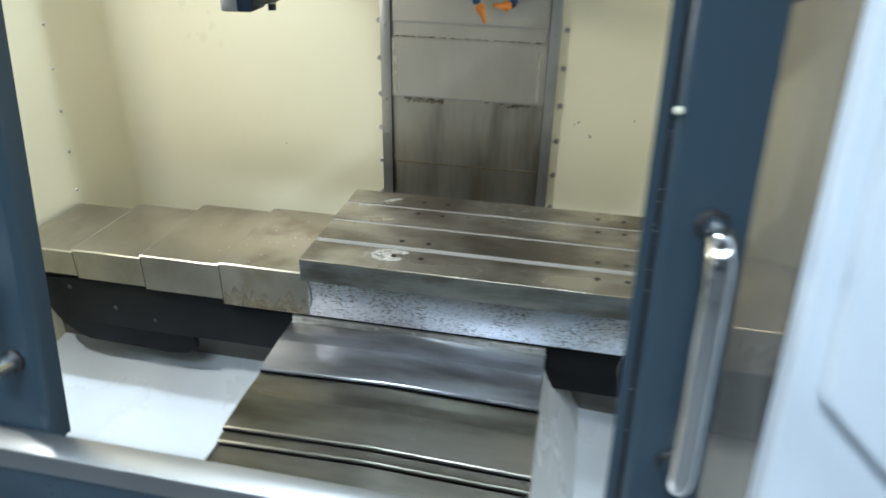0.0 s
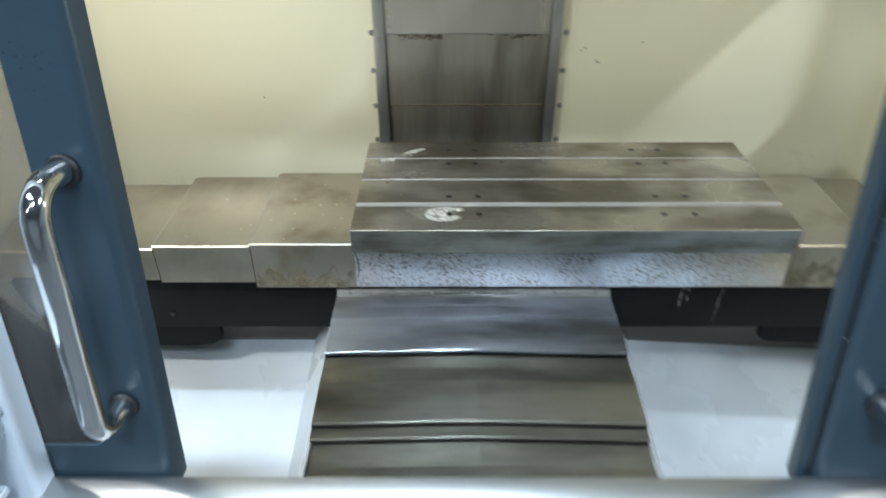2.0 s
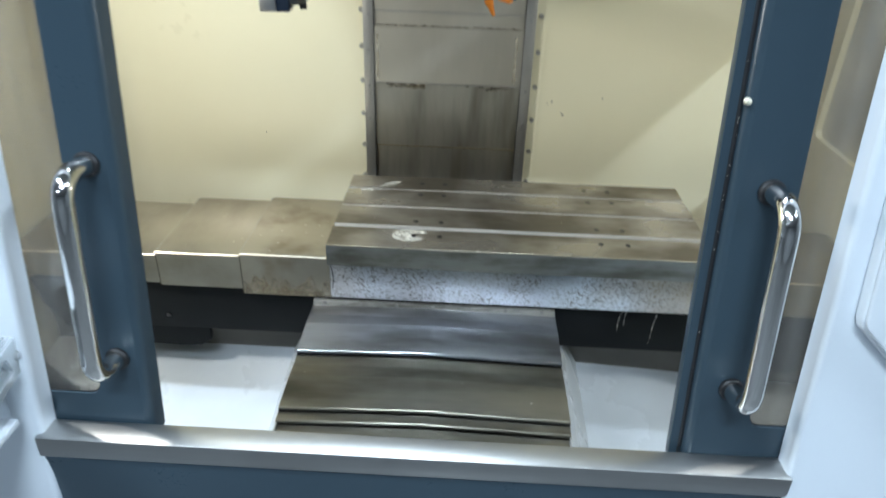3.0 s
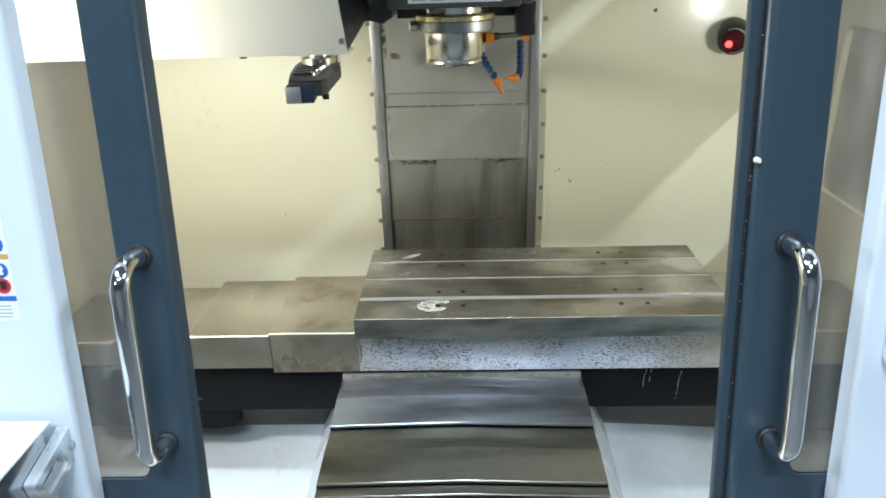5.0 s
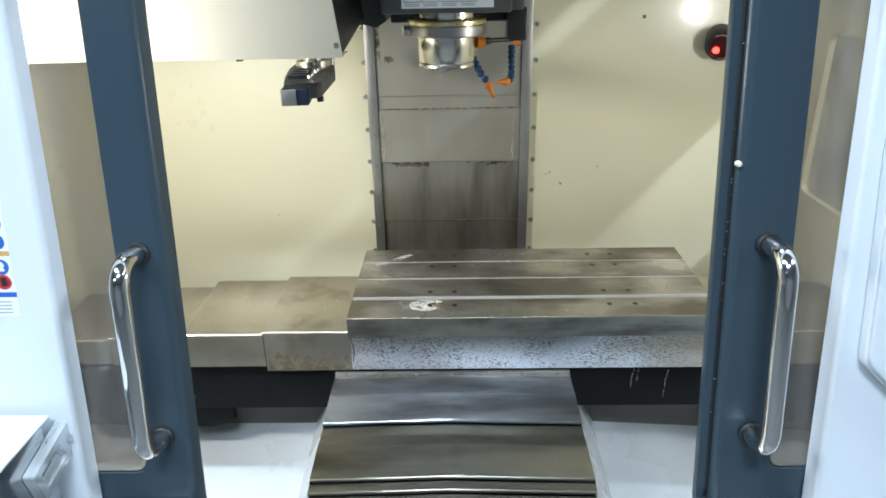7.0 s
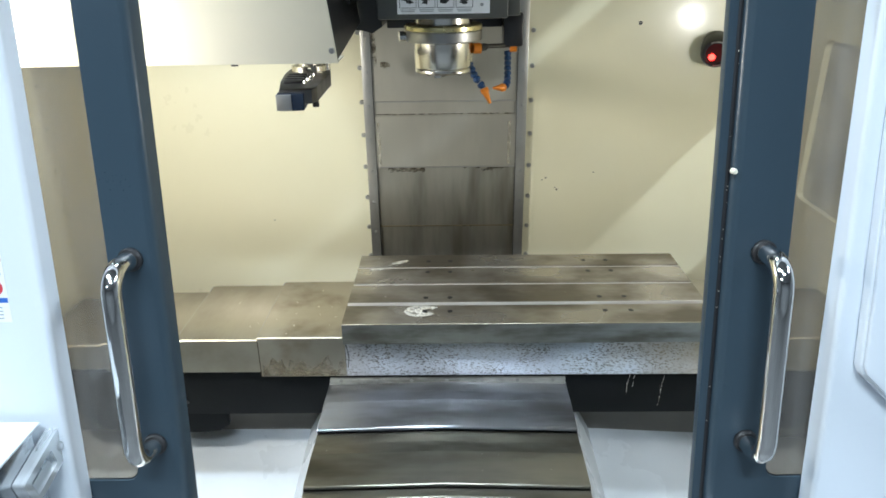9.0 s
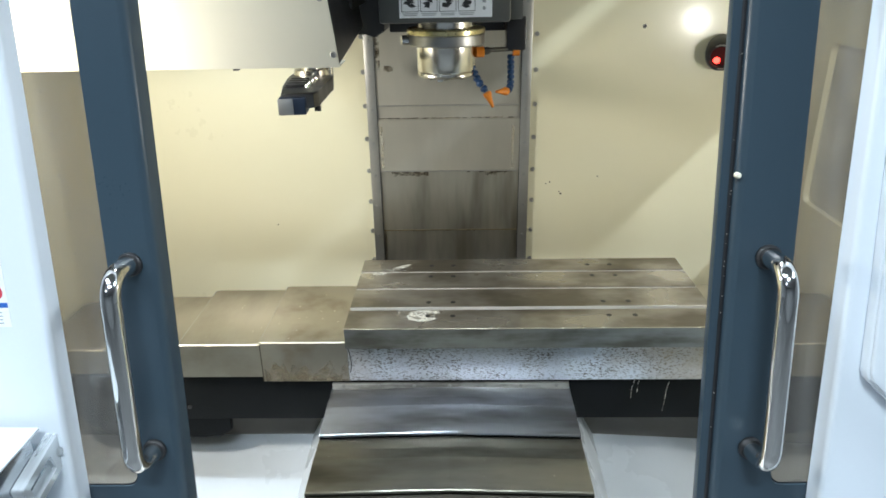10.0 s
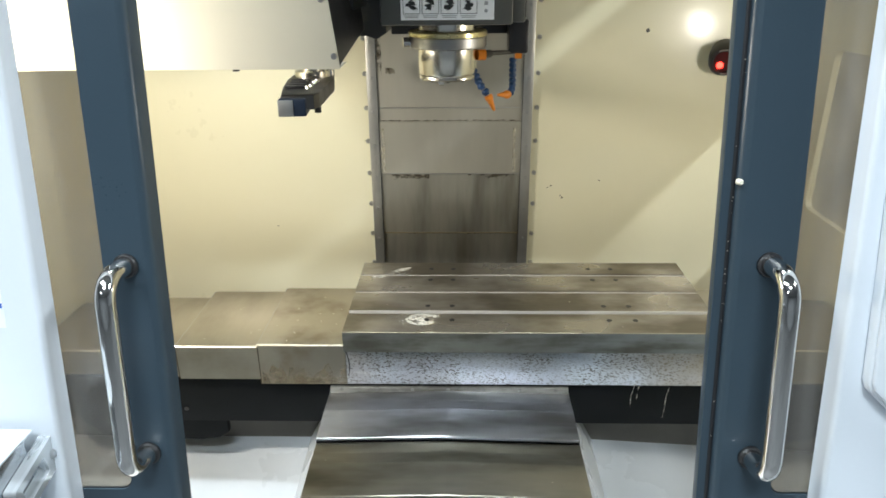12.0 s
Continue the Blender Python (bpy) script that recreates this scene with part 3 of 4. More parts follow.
def chalk_patch(cx, cy, rx, ry, mat, z, turn=0.0):
    bm = bmesh.new()
    c = bm.verts.new((cx, cy, z))
    ring = []
    for k in range(30):
        a = 2 * math.pi * k / 30
        w = 1 + 0.22 * noise.noise((math.cos(a) * 1.7 + cx * 30, math.sin(a) * 1.7, cy * 20))
        dx, dy = rx * w * math.cos(a), ry * w * math.sin(a)
        ring.append(bm.verts.new((cx + dx * math.cos(turn) - dy * math.sin(turn), cy + dx * math.sin(turn) + dy * math.cos(turn), z)))
    for k in range(30):
        bm.faces.new((c, ring[k], ring[(k + 1) % 30]))
    return tagged(part("chalk_mark", bm, mat), "smeared white chalk mark on the steel table", "chalk mark")


chalk_ring("chalk_mark", -0.296, 0.066, 0.027, 40, 340, 0.0075, 1.25).data.materials[0] = M_THICK
chalk_patch(-0.306, 0.064, 0.030, 0.025, M_SMEAR, 0.8506)
chalk_patch(-0.262, 0.086, 0.016, 0.008, M_SMEAR, 0.8509, 0.2)
chalk_patch(-0.318, 0.070, 0.060, 0.034, M_DUST, 0.8503)
chalk_patch(-0.372, 0.396, 0.030, 0.009, M_THICK, 0.8506, 0.5)
chalk_patch(-0.440, 0.341, 0.024, 0.008, M_SMEAR, 0.8506, 0.1)
chalk_patch(-0.395, 0.372, 0.055, 0.022, M_DUST, 0.8503, 0.4)

# ---------------------------------------------------------------- telescopic way covers beside the table
def way_section(parent, x0, x1, yf, yb, zb, zt, mat, label=""):
    r = 0.006
    prof = [(yf, zb), (yf, zt - r)] + [(yf + r - r * math.cos(radians(a)), zt - r + r * math.sin(radians(a))) for a in (30, 60, 90)] + [(yb - 0.03, zt), (yb, zt - 0.012), (yb, zb), (yb - 0.004, zb), (yb - 0.004, zt - 0.02), (yf + 0.004, zt - 0.012), (yf + 0.004, zb)]
    bm = extrude(prof, "x", x0, x1)
    sec = part("cover_section", bm, mat, parent, label)
    e = x0 if parent is ww else x1
    d = 1 if parent is ww else -1
    # added strips: a lighter one on top, a dark one as edge shadow in front
    lip = box(min(e, e + d * 0.002), max(e, e + d * 0.002), yf + 0.006, yb - 0.032, zt - 0.006, zt + 0.0005, 0.0004, 1)
    part("edge_strip", lip, M_STRIP, sec, "thin strip for the light edge of the section")
    part("edge_strip", box(min(e, e + d * 0.0025), max(e, e + d * 0.0025), yf - 0.0012, yf, zb, zt - 0.008, 0.0004, 1), M_GRIME, sec, "thin dark strip for the edge shadow of the section")
    # strip over the bend, coloured as the highlight it would catch
    bend = [(yf + r - (r + q) * math.cos(radians(a)), zt - r + (r + q) * math.sin(radians(a))) for q, aa in ((0.0006, (25, 45, 65)), (0.0, (65, 45, 25))) for a in aa]
    part("front_bend", extrude(bend, "x", x0, x1), M_BEND, sec, "front bend with its highlight put into the colour")
    return sec


ww = thing("way_cover", "brown-grey steel telescopic way cover beside the table", "way cover", group="telescopic way covers")
rusty_w = way_section(ww, -0.745, -0.5035, 0.0385, 0.415, 0.662, 0.7865, M_RUSTY, "stained steel section with rust along the lower edge")
def rust(sec, x0, x1, y, z0, z1):
    """A ragged rust stain along the lower edge of a section."""
    n = 30
    top = [(x0 + (x1 - x0) * k / n, z0 + (z1 - z0) * (0.55 + 0.9 * noise.noise((k * 0.5, x0 * 7, 1.5)))) for k in range(n + 1)]
    part("rust_stain", extrude([(x0, z0)] + top + [(x1, z0)], "y", y - 0.0007, y - 0.0002), M_RUST, sec, "brown rust stain")


rust(rusty_w, -0.738, -0.506, 0.0385, 0.664, 0.725)
way_section(ww, -0.975, -0.735, 0.0425, 0.408, 0.674, 0.7775, M_WAY)
way_section(ww, -1.185, -0.965, 0.0465, 0.385, 0.678, 0.7665, M_WAY)
way_section(ww, -1.385, -1.175, 0.0505, 0.365, 0.682, 0.7575, M_WAY)
we = thing("way_cover", "grey steel telescopic way cover beside the table", "way cover", group="telescopic way covers")
rusty_e = way_section(we, 0.520, 0.70, 0.0385, 0.415, 0.662, 0.7815, M_RUSTY, "stained steel section with rust along the lower edge")
rust(rusty_e, 0.524, 0.69, 0.0385, 0.664, 0.755)
way_section(we, 0.69, 0.83, 0.0425, 0.408, 0.668, 0.7725, M_WAY)
way_section(we, 0.82, 0.945, 0.0465, 0.385, 0.672, 0.7635, M_WAY)

# black saddle under the covers
sad = thing("saddle", "black saddle under the table and way covers", "machine saddle", pose(0, 0, 0.5))
part("saddle_body", box(-1.26, 0.83, 0.062, 0.40, 0.016, 0.165, 0.004), M_BLACK, sad)
lug = [(-1.36, 0.16), (-1.34, 0.075), (-1.29, 0.0), (-1.22, -0.042), (-0.95, -0.052), (-0.925, -0.045), (-0.90, -0.045), (-0.87, -0.025), (-0.87, 0.02), (-1.20, 0.02), (-1.20, 0.16)]
part("saddle_lug", extrude(lug, "y", 0.064, 0.085, bevel=0.002), M_BLACK, sad)
lug_e = [(0.52, 0.02), (0.52, -0.02), (0.545, -0.035), (0.80, -0.045), (0.87, 0.0), (0.92, 0.09), (0.92, 0.16), (0.80, 0.16), (0.80, 0.02)]
part("saddle_lug", extrude(lug_e, "y", 0.064, 0.085, bevel=0.002), M_BLACK, sad)
for bx, bz in ((-1.234, 0.135), (-1.10, 0.085), (-0.98, 0.06)):
    part("bolt", screw_head(0.006, 0.004), M_BOLT, sad, "", pose(bx, 0.0618, bz, 90))

# loose bright chips on the covers
def chips(name, n, x0, x1, y0, y1, z, seed, big):
    random.seed(seed)
    bm = bmesh.new()
    for _ in range(n):
        c = Vector((random.uniform(x0, x1), random.uniform(y0, y1), z))
        r = random.uniform(0.4, 1.0) * big
        made = bmesh.ops.create_icosphere(bm, subdivisions=1, radius=r)["verts"]
        for v in made:
            v.co = Vector((v.co.x * random.uniform(0.7, 1.3), v.co.y, v.co.z * 0.5)) + c + Vector((0, 0, r * 0.4))
    return tagged(part(name, bm, M_CHIP), "tiny bright metal chips lying on the steel", "metal chips", kind="stuff")


chips("metal_chips", 13, -0.72, -0.52, 0.06, 0.36, 0.7865, 7, 0.0026)
chips("metal_chips", 6, -0.95, -0.76, 0.08, 0.36, 0.7775, 8, 0.0020)
chips("metal_chips", 14, -0.48, 0.48, 0.02, 0.43, 0.850, 11, 0.0016)
chips("metal_chips", 9, -0.52, 0.08, -0.33, 0.0, 0.632, 12, 0.0018)
for k, (x, zt, zb) in enumerate(((0.290, 0.655, 0.575), (0.306, 0.658, 0.600), (0.386, 0.640, 0.540))):
    dr = part("coolant_drip", tube([(x + 0.007 * (1 - q) ** 2 + 0.0012 * math.sin(9 * q + k), 0.0612, zt + (zb - zt) * q) for q in (0, 0.15, 0.3, 0.45, 0.6, 0.8, 1)], 0.0012, 6, radii=[0.0004, 0.0009, 0.0005, 0.0010, 0.0005, 0.0008, 0.0003]), M_SMEAR)
    tagged(dr, "dried pale coolant drip on the black saddle", "stain")

# ---------------------------------------------------------------- telescopic front cover
front = thing("front_cover", "oily dark steel telescopic cover in front of the table", "way cover")
CX = -0.222


def roof_plate(x0, x1, y0, y1, z0, z1, ridge, mat, label="", thick=0.003, lip=0.013, crease=0.003):
    """A gently ridged plate from its back edge to its front edge, with a turned-down lip."""
    bm = bmesh.new()
    n = 24
    rows = [(y0, z0, 0), (y0 - 0.004, z0 - 0.001, 0), (y0 + 0.25 * (y1 - y0), z0 + 0.25 * (z1 - z0) - crease * 0.3, 0), (y0 + 0.45 * (y1 - y0), z0 + 0.45 * (z1 - z0) + crease, 0), (y0 + 0.7 * (y1 - y0), z0 + 0.7 * (z1 - z0) + crease * 0.4, 0), (y1 + 0.006, z1 + 0.0005, 0), (y1 + 0.002, z1 - 0.001, 0), (y1, z1 - 0.005, 0), (y1, z1 - lip, 0)]
    grid = []
    for y, z, _ in rows:
        line = []
        for i in range(n + 1):
            x = x0 + (x1 - x0) * i / n
            k = 1 - abs(x - CX) / ((x1 - x0) / 2)
            line.append(bm.verts.new((x, y, z + ridge * max(0, k))))
        grid.append(line)
    for a, b in zip(grid, grid[1:]):
        for i in range(n):
            bm.faces.new((a[i], a[i + 1], b[i + 1], b[i]))
    bmesh.ops.solidify(bm, geom=list(bm.faces), thickness=thick)
    return part("cover_plate", bm, mat, front, label, angle=0.022)


roof_plate(-0.556, 0.112, 0.045, -0.156, 0.634, 0.626, 0.010, M_APRON)
roof_plate(-0.556, 0.112, -0.145, -0.345, 0.616, 0.610, 0.010, M_APRON2)
roof_plate(-0.556, 0.112, -0.335, -0.376, 0.600, 0.599, 0.010, M_APRON2, crease=0.0)
roof_plate(-0.556, 0.112, -0.366, -0.625, 0.590, 0.575, 0.010, M_APRON2)
for y, z in ((-0.151, 0.6165), (-0.340, 0.6005), (-0.371, 0.5895)):
    bm = bmesh.new()
    for sgn in (-1, 1):
        tube([(CX + sgn * 0.334, y, z - 0.004), (CX, y, z + 0.006)], 0.0045, 8, bm)
    part("wiper", bm, M_LIP, front, "black wiper lip under the plate edge")
part("top_strip", box(-0.553, 0.110, 0.036, 0.048, 0.632, 0.653, 0.003), M_CLAMP, front, "scratched grey clamping strip")
sc = None
for i in range(7):
    mm = pose(-0.52 + i * 0.099, 0.0355, 0.648, 90)
    if sc is None:
        sc = part("screw", screw_head(0.0050, 0.0025), M_STRIP, front, "", mm)
    else:
        shared("screw", sc, front, mm)
for sgn, x in ((-1, -0.553), (1, 0.109)):
    part("side_skirt", box(x - 0.0015, x + 0.0015, -0.62, 0.04, 0.50, 0.596), M_APRON, front)

# ---------------------------------------------------------------- column cover on the back wall
col = thing("column_cover", "grimy steel telescopic cover between bolted guide strips", "column cover")
sections = [(1.29, 2.10, 0.7500, M_COL), (1.234, 1.30, 0.7530, M_COL), (1.06, 1.245, 0.7465, M_COL), (0.836, 1.07, 0.7510, M_COLD), (0.60, 0.846, 0.7560, M_COLD)]
for z0, z1, y, mat in sections:
    part("cover_plate", box(-0.474, 0.023, y, y + 0.0025, z0, z1, 0.0008, 1), mat, col)
    part("plate_lip", box(-0.472, 0.021, y - 0.002, y, z0, z0 + 0.004, 0.0008, 1), M_DULLBRASS if z0 < 0.9 else M_STRIP, col)
def grime(z, y, n, drop, seed, xa=-0.46, xb=0.01):
    """Dried oil and dirt hanging in short ragged runs from a plate edge."""
    random.seed(seed)
    bm = bmesh.new()
    for _ in range(n):
        x = random.uniform(xa, xb)
        w, h = random.uniform(0.004, 0.022), random.uniform(0.2, 1.0) * drop
        pts = [(x, z)] + [(x + w * k / 5, z - h * random.uniform(0.35, 1.0)) for k in range(1, 5)] + [(x + w, z)]
        extrude(pts, "y", y - 0.0006, y, bm)
    return tagged(part("grime", bm, M_GRIME, col, "dried dark oil grime"), kind="stuff")


grime(1.0602, 0.7446, 9, 0.006, 3)
grime(0.838, 0.749, 10, 0.004, 5)
for xa, xb, za, zb, y in ((-0.462, 0.012, 1.2455, 1.250, 0.7527), (-0.440, -0.408, 1.40, 1.425, 0.7497), (-0.466, -0.452, 1.40, 1.52, 0.7497), (-0.43, -0.30, 1.040, 1.0595, 0.7507), (-0.10, -0.03, 1.042, 1.0595, 0.7507)):
    n = 16
    low = [(xa + (xb - xa) * k / n, za + (zb - za) * (0.25 + 0.5 * noise.noise((k * 0.7, xa * 9, za * 5)))) for k in range(n + 1)]
    top = [(xb - (xb - xa) * k / n, zb + (zb - za) * 0.2 * noise.noise((k * 0.8, xb * 9, zb * 5)) * (1 if zb - za > 0.03 else 0)) for k in range(n + 1)]
    part("oil_stain", extrude(low + top, "y", y - 0.0005, y - 0.0001), M_OILFILM, col, "dark dried oil stain")
random.seed(41)
for xs in (-0.462, -0.010):
    edge = [(xs + random.uniform(0.006, 0.012), 1.222 - 0.0165 * k) for k in range(10)]
    part("dried_border", extrude([(xs, 1.222)] + edge + [(xs, 1.222 - 0.0165 * 9)], "y", 0.7459, 0.7464), M_DUST2, col, "pale dried coolant border on the plate")
for x0, x1, sgn in ((-0.503, -0.470, -1), (0.019, 0.052, 1)):
    part("guide_strip", box(x0, x1, 0.7405, 0.7445, 0.58, 2.10, 0.001), M_STRIP, col, "dark bolted steel guide strip")
    xin = x1 if sgn < 0 else x0
    part("guide_web", box(xin - 0.0015, xin + 0.0015, 0.7445, 0.762, 0.58, 2.10), M_LIP, col)
    part("packing_strip", box(min(x0, x1) + 0.002, max(x0, x1) - 0.002, 0.7447, 0.764, 0.58, 2.10), M_STRIP, col)
b1 = b2 = None
for i in range(11):
    z = 0.832 - 0.1145 + i * 0.1145
    for x in (-0.5115, 0.0685):
        mm = pose(x, 0.7648, z, 90)
        if b1 is None:
            b1 = part("bolt", screw_head(0.0078, 0.009, 14), M_STRIP, col, "", mm)
        else:
            shared("bolt", b1, col, mm)
    for x in (-0.487, 0.036):
        mm = pose(x, 0.7405, z - 0.012, 90)
        if b2 is None:
            b2 = part("screw", screw_head(0.0055, 0.003, 12), M_SILL, col, "", mm)
        else:
            shared("screw", b2, col, mm)
# rivets, a spare hole and specks on the inner walls
for k in range(9):
    z = 0.793 + k * 0.1245
    mm = pose(-1.3995, 0.362 + 0.008 * min(k, 4), z, 0, 90)
    rv = part("rivet", lathe([(0.0, 0.004), (0.003, 0.0035), (0.005, 0.0)], seg=12), M_SILL, None, "", mm)
    tagged(rv, "small bright rivet in the cream inner wall", "rivet", "wall rivets")
wall_hole = part("wall_hole", lathe([(0.0, 0.0008), (0.0055, 0.0008), (0.0065, 0.0)], pose(0, 0, 0, 90), 16), M_LIP, None, "", pose(0.418, 0.7648, 1.536))
tagged(wall_hole, "small dark screw hole in the cream wall", "hole")
for x, z, r in ((0.131, 1.012, 0.0028), (0.172, 0.968, 0.0034), (0.166, 0.975, 0.002), (0.300, 1.03, 0.0022), (-0.86, 0.86, 0.002), (0.118, 1.005, 0.002)):
    sp = part("wall_speck", lathe([(0.0, 0.0006), (r, 0.0004), (r * 1.1, 0.0)], pose(0, 0, 0, 90), 8), M_GRIME, None, "", pose(x, 0.7648, z))
    tagged(sp, "tiny dark dirt speck on the cream wall", "stain")
# flange plate of the wall beside the east strip
structure("trim_plate", box(0.0535, 0.092, 0.7625, 0.7645, 0.58, 2.10), M_CREAM, "cream painted cover flange beside the column", "trim")

# ---------------------------------------------------------------- spindle head
head = thing("spindle_head", "dark grey spindle head with steel nose and label", "spindle head", pose(-0.222, 0.25, 1.465))
hb = extrude([(-0.148, 0.145), (-0.148, 0.70), (0.150, 0.70), (0.150, 0.145)], "y", -0.20, 0.48, bevel=0.006)
part("head_casting", hb, M_HEAD, head)
part("side_cover", box(0.152, 0.185, -0.12, 0.45, 0.145, 0.70, 0.004), M_HEAD, head, "dark grey side cover")
part("under_plate", box(-0.155, 0.175, 0.11, 0.46, 0.100, 0.143, 0.004), M_LIP, head, "black oily underside of the head")
part("collar", lathe([(0.0, 0.145), (0.074, 0.145), (0.074, 0.121), (0.0, 0.121)], seg=56), M_SPIN, head, "bright turned collar")
part("seal_ring", lathe([(0.0, 0.120), (0.097, 0.120), (0.100, 0.117), (0.100, 0.107), (0.0, 0.107)], seg=56), M_BRASS, head, "yellow passivated ring")
part("clamp_ring", lathe([(0.0, 0.1065), (0.098, 0.1065), (0.100, 0.104), (0.100, 0.082), (0.097, 0.079), (0.0, 0.079)], seg=56), M_SILL, head, "bright steel clamp ring")
part("clamp_bolt", tube([(-0.096, -0.03, 0.093), (-0.112, -0.035, 0.093)], 0.012, 16), M_CHROME, head, "chrome clamp bolt")
part("spindle_nose", lathe([(0.0, 0.0785), (0.074, 0.0785), (0.076, 0.076), (0.076, 0.016), (0.074, 0.013), (0.076, 0.010), (0.076, 0.004), (0.072, 0.0), (0.026, 0.0), (0.023, 0.012), (0.0, 0.012)], seg=56), M_SPIN, head, "bright turned spindle nose")
for a in (250, 70):
    part("drive_key", box(-0.009, 0.009, -0.008, 0.008, -0.010, 0.006, 0.0015), M_SPIN, head, "", pose(0.045 * math.cos(radians(a)), 0.045 * math.sin(radians(a)), 0))
cap = part("cap_screw", lathe([(0.0, 0.005), (0.003, 0.005), (0.005, 0.003), (0.005, 0.0)], pose(0, 0, 0, 180), 12), M_BOLT, head, "", pose(0.055, 0, 0.0))
for a in (45, 90, 135, 180, 225, 270, 315):
    shared("cap_screw", cap, head, pose(0.055 * math.cos(radians(a)), 0.055 * math.sin(radians(a)), 0.0))
# warning label with four pictograms, kept as plain shapes
LAB = part("warning_label", box(-0.101, 0.108, -0.2015, -0.2005, 0.157, 0.245), M_PAPER, head, "white warning label with four pictograms")
for i in range(4):
    x0 = -0.096 + i * 0.0425
    fr = plate_with_holes([(x0, 0.170), (x0 + 0.0385, 0.170), (x0 + 0.0385, 0.218), (x0, 0.218)], [[(x0 + 0.0012, 0.1712), (x0 + 0.0373, 0.1712), (x0 + 0.0373, 0.2168), (x0 + 0.0012, 0.2168)]], "y", -0.2020, -0.2016)
    part("pictogram_frame", fr, M_INK, LAB)
    bm = bmesh.new()
    random.seed(20 + i)
    for k in range(4):
        a = random.uniform(0, 180)
        extrude([(x0 + 0.0193 + random.uniform(-0.007, 0.007) + 0.008 * math.cos(radians(a + q)), 0.192 + random.uniform(-0.003, 0.003) + (k - 1.5) * 0.006 + 0.005 * math.sin(radians(a + q))) for q in range(0, 360, 40)], "y", -0.2022 - 0.0001 * k, -0.2016, bm)
    part("pictogram", bm, M_INK, LAB)
    part("text_bar", box(x0 + 0.002, x0 + 0.036, -0.2021, -0.2016, 0.1655, 0.1672), M_GREYINK, LAB)
    part("text_bar", box(x0 + 0.004, x0 + 0.034, -0.2021, -0.2016, 0.1620, 0.1637), M_GREYINK, LAB)
part("small_symbol", lathe([(0.0, 0.0004), (0.004, 0.0004), (0.004, 0)], pose(0.090, -0.2016, 0.176, 90), 16), M_GREYINK, LAB)
part("small_symbol", box(0.086, 0.094, -0.2021, -0.2016, 0.188, 0.196), M_GREYINK, LAB)


# ---------------------------------------------------------------- coolant hoses
def coolant_nozzle(points, tip, label, elbow=None):
    n = thing("coolant_nozzle", label, "coolant hose", pose(*points[0]), "coolant hoses")
    o = Vector(points[0])
    pts = [Vector(p) - o for p in points]
    line = []
    for a, b in zip(pts, pts[1:]):
        k = max(1, round((b - a).length / 0.0145))
        line += [(a + (b - a) * i / k, (b - a).normalized()) for i in range(k)]
    seg = None
    for p, d in line:
        mm = Matrix.Translation(p) @ d.to_track_quat("Z", "Y").to_matrix().to_4x4()
        if seg is None:
            seg = part("hose_segment", lathe([(0.0, 0.0), (0.0072, 0.0), (0.0098, 0.003), (0.0105, 0.007), (0.0095, 0.0105), (0.0068, 0.0125), (0.0068, 0.0155), (0.0, 0.0155)], seg=18), M_HOSE, n, "", mm)
        else:
            shared("hose_segment", seg, n, mm)
    d = (Vector(tip) - Vector(points[-1])).normalized()
    mm = Matrix.Translation(pts[-1]) @ d.to_track_quat("Z", "Y").to_matrix().to_4x4()
    L = (Vector(tip) - Vector(points[-1])).length
    part("nozzle_tip", lathe([(0.0, 0.0), (0.0105, 0.0), (0.011, 0.010), (0.0085, 0.014), (0.0035, L), (0.0022, L), (0.0022, L - 0.004), (0.0, L - 0.004)], seg=18), M_ORANGE, n, "orange plastic nozzle tip", mm)
    return n


n1 = coolant_nozzle([(-0.160, 0.235, 1.522), (-0.158, 0.232, 1.490), (-0.140, 0.228, 1.452), (-0.118, 0.225, 1.424)], (-0.101, 0.222, 1.385), "blue jointed coolant hose with orange nozzle beside the spindle")
n2 = coolant_nozzle([(-0.049, 0.330, 1.506), (-0.048, 0.328, 1.440), (-0.050, 0.322, 1.418), (-0.060, 0.305, 1.412)], (-0.090, 0.270, 1.417), "blue jointed coolant hose with orange nozzle under the head")
man = thing("coolant_manifold", "black coolant pipe with orange valve knobs", "coolant pipe", pose(-0.10, 0.30, 1.52))
part("pipe", tube([(-0.03, -0.04, 0.005), (0.0, -0.02, 0.004), (0.055, 0.03, 0.0)], 0.006, 14), M_BOLT, man)
for p, q in (((-0.045, -0.064, 0.004), (-0.026, -0.060, 0.004)), ((0.056, 0.028, -0.004), (0.074, 0.028, -0.004))):
    part("valve_knob", tube([p, q], 0.0135, 12), M_ORANGE, man, "orange plastic valve knob")
part("fitting", tube([(-0.028, -0.052, 0.004), (-0.012, -0.032, 0.004)], 0.0095, 6), M_RUBBER, man)
part("fitting", tube([(-0.066, -0.065, 0.003), (-0.052, -0.064, 0.003)], 0.0095, 12), M_SPIN, man, "steel hose fitting")
part("hanger_block", box(0.036, 0.090, 0.01, 0.07, -0.002, 0.085, 0.006), M_LIP, man, "black oily hanger block")

# ---------------------------------------------------------------- tool changer
mag = thing("tool_magazine_cover", "white sheet metal cover of the tool magazine", "machine cover", pose(-0.90, -0.10, 1.536))
part("front_sheet", extrude([(-0.49, 0.0), (0.459, 0.0), (0.387, 0.60), (-0.49, 0.60)], "y", 0.0, 0.004, bevel=0.001), M_COVERW, mag)
part("bottom_sheet", box(-0.49, 0.456, 0.004, 0.10, 0.0, 0.003), M_COVERW, mag)
side = extrude([(0.004, 0.004), (0.46, 0.045), (0.46, 0.60), (0.004, 0.60)], "x", 0.452, 0.456)
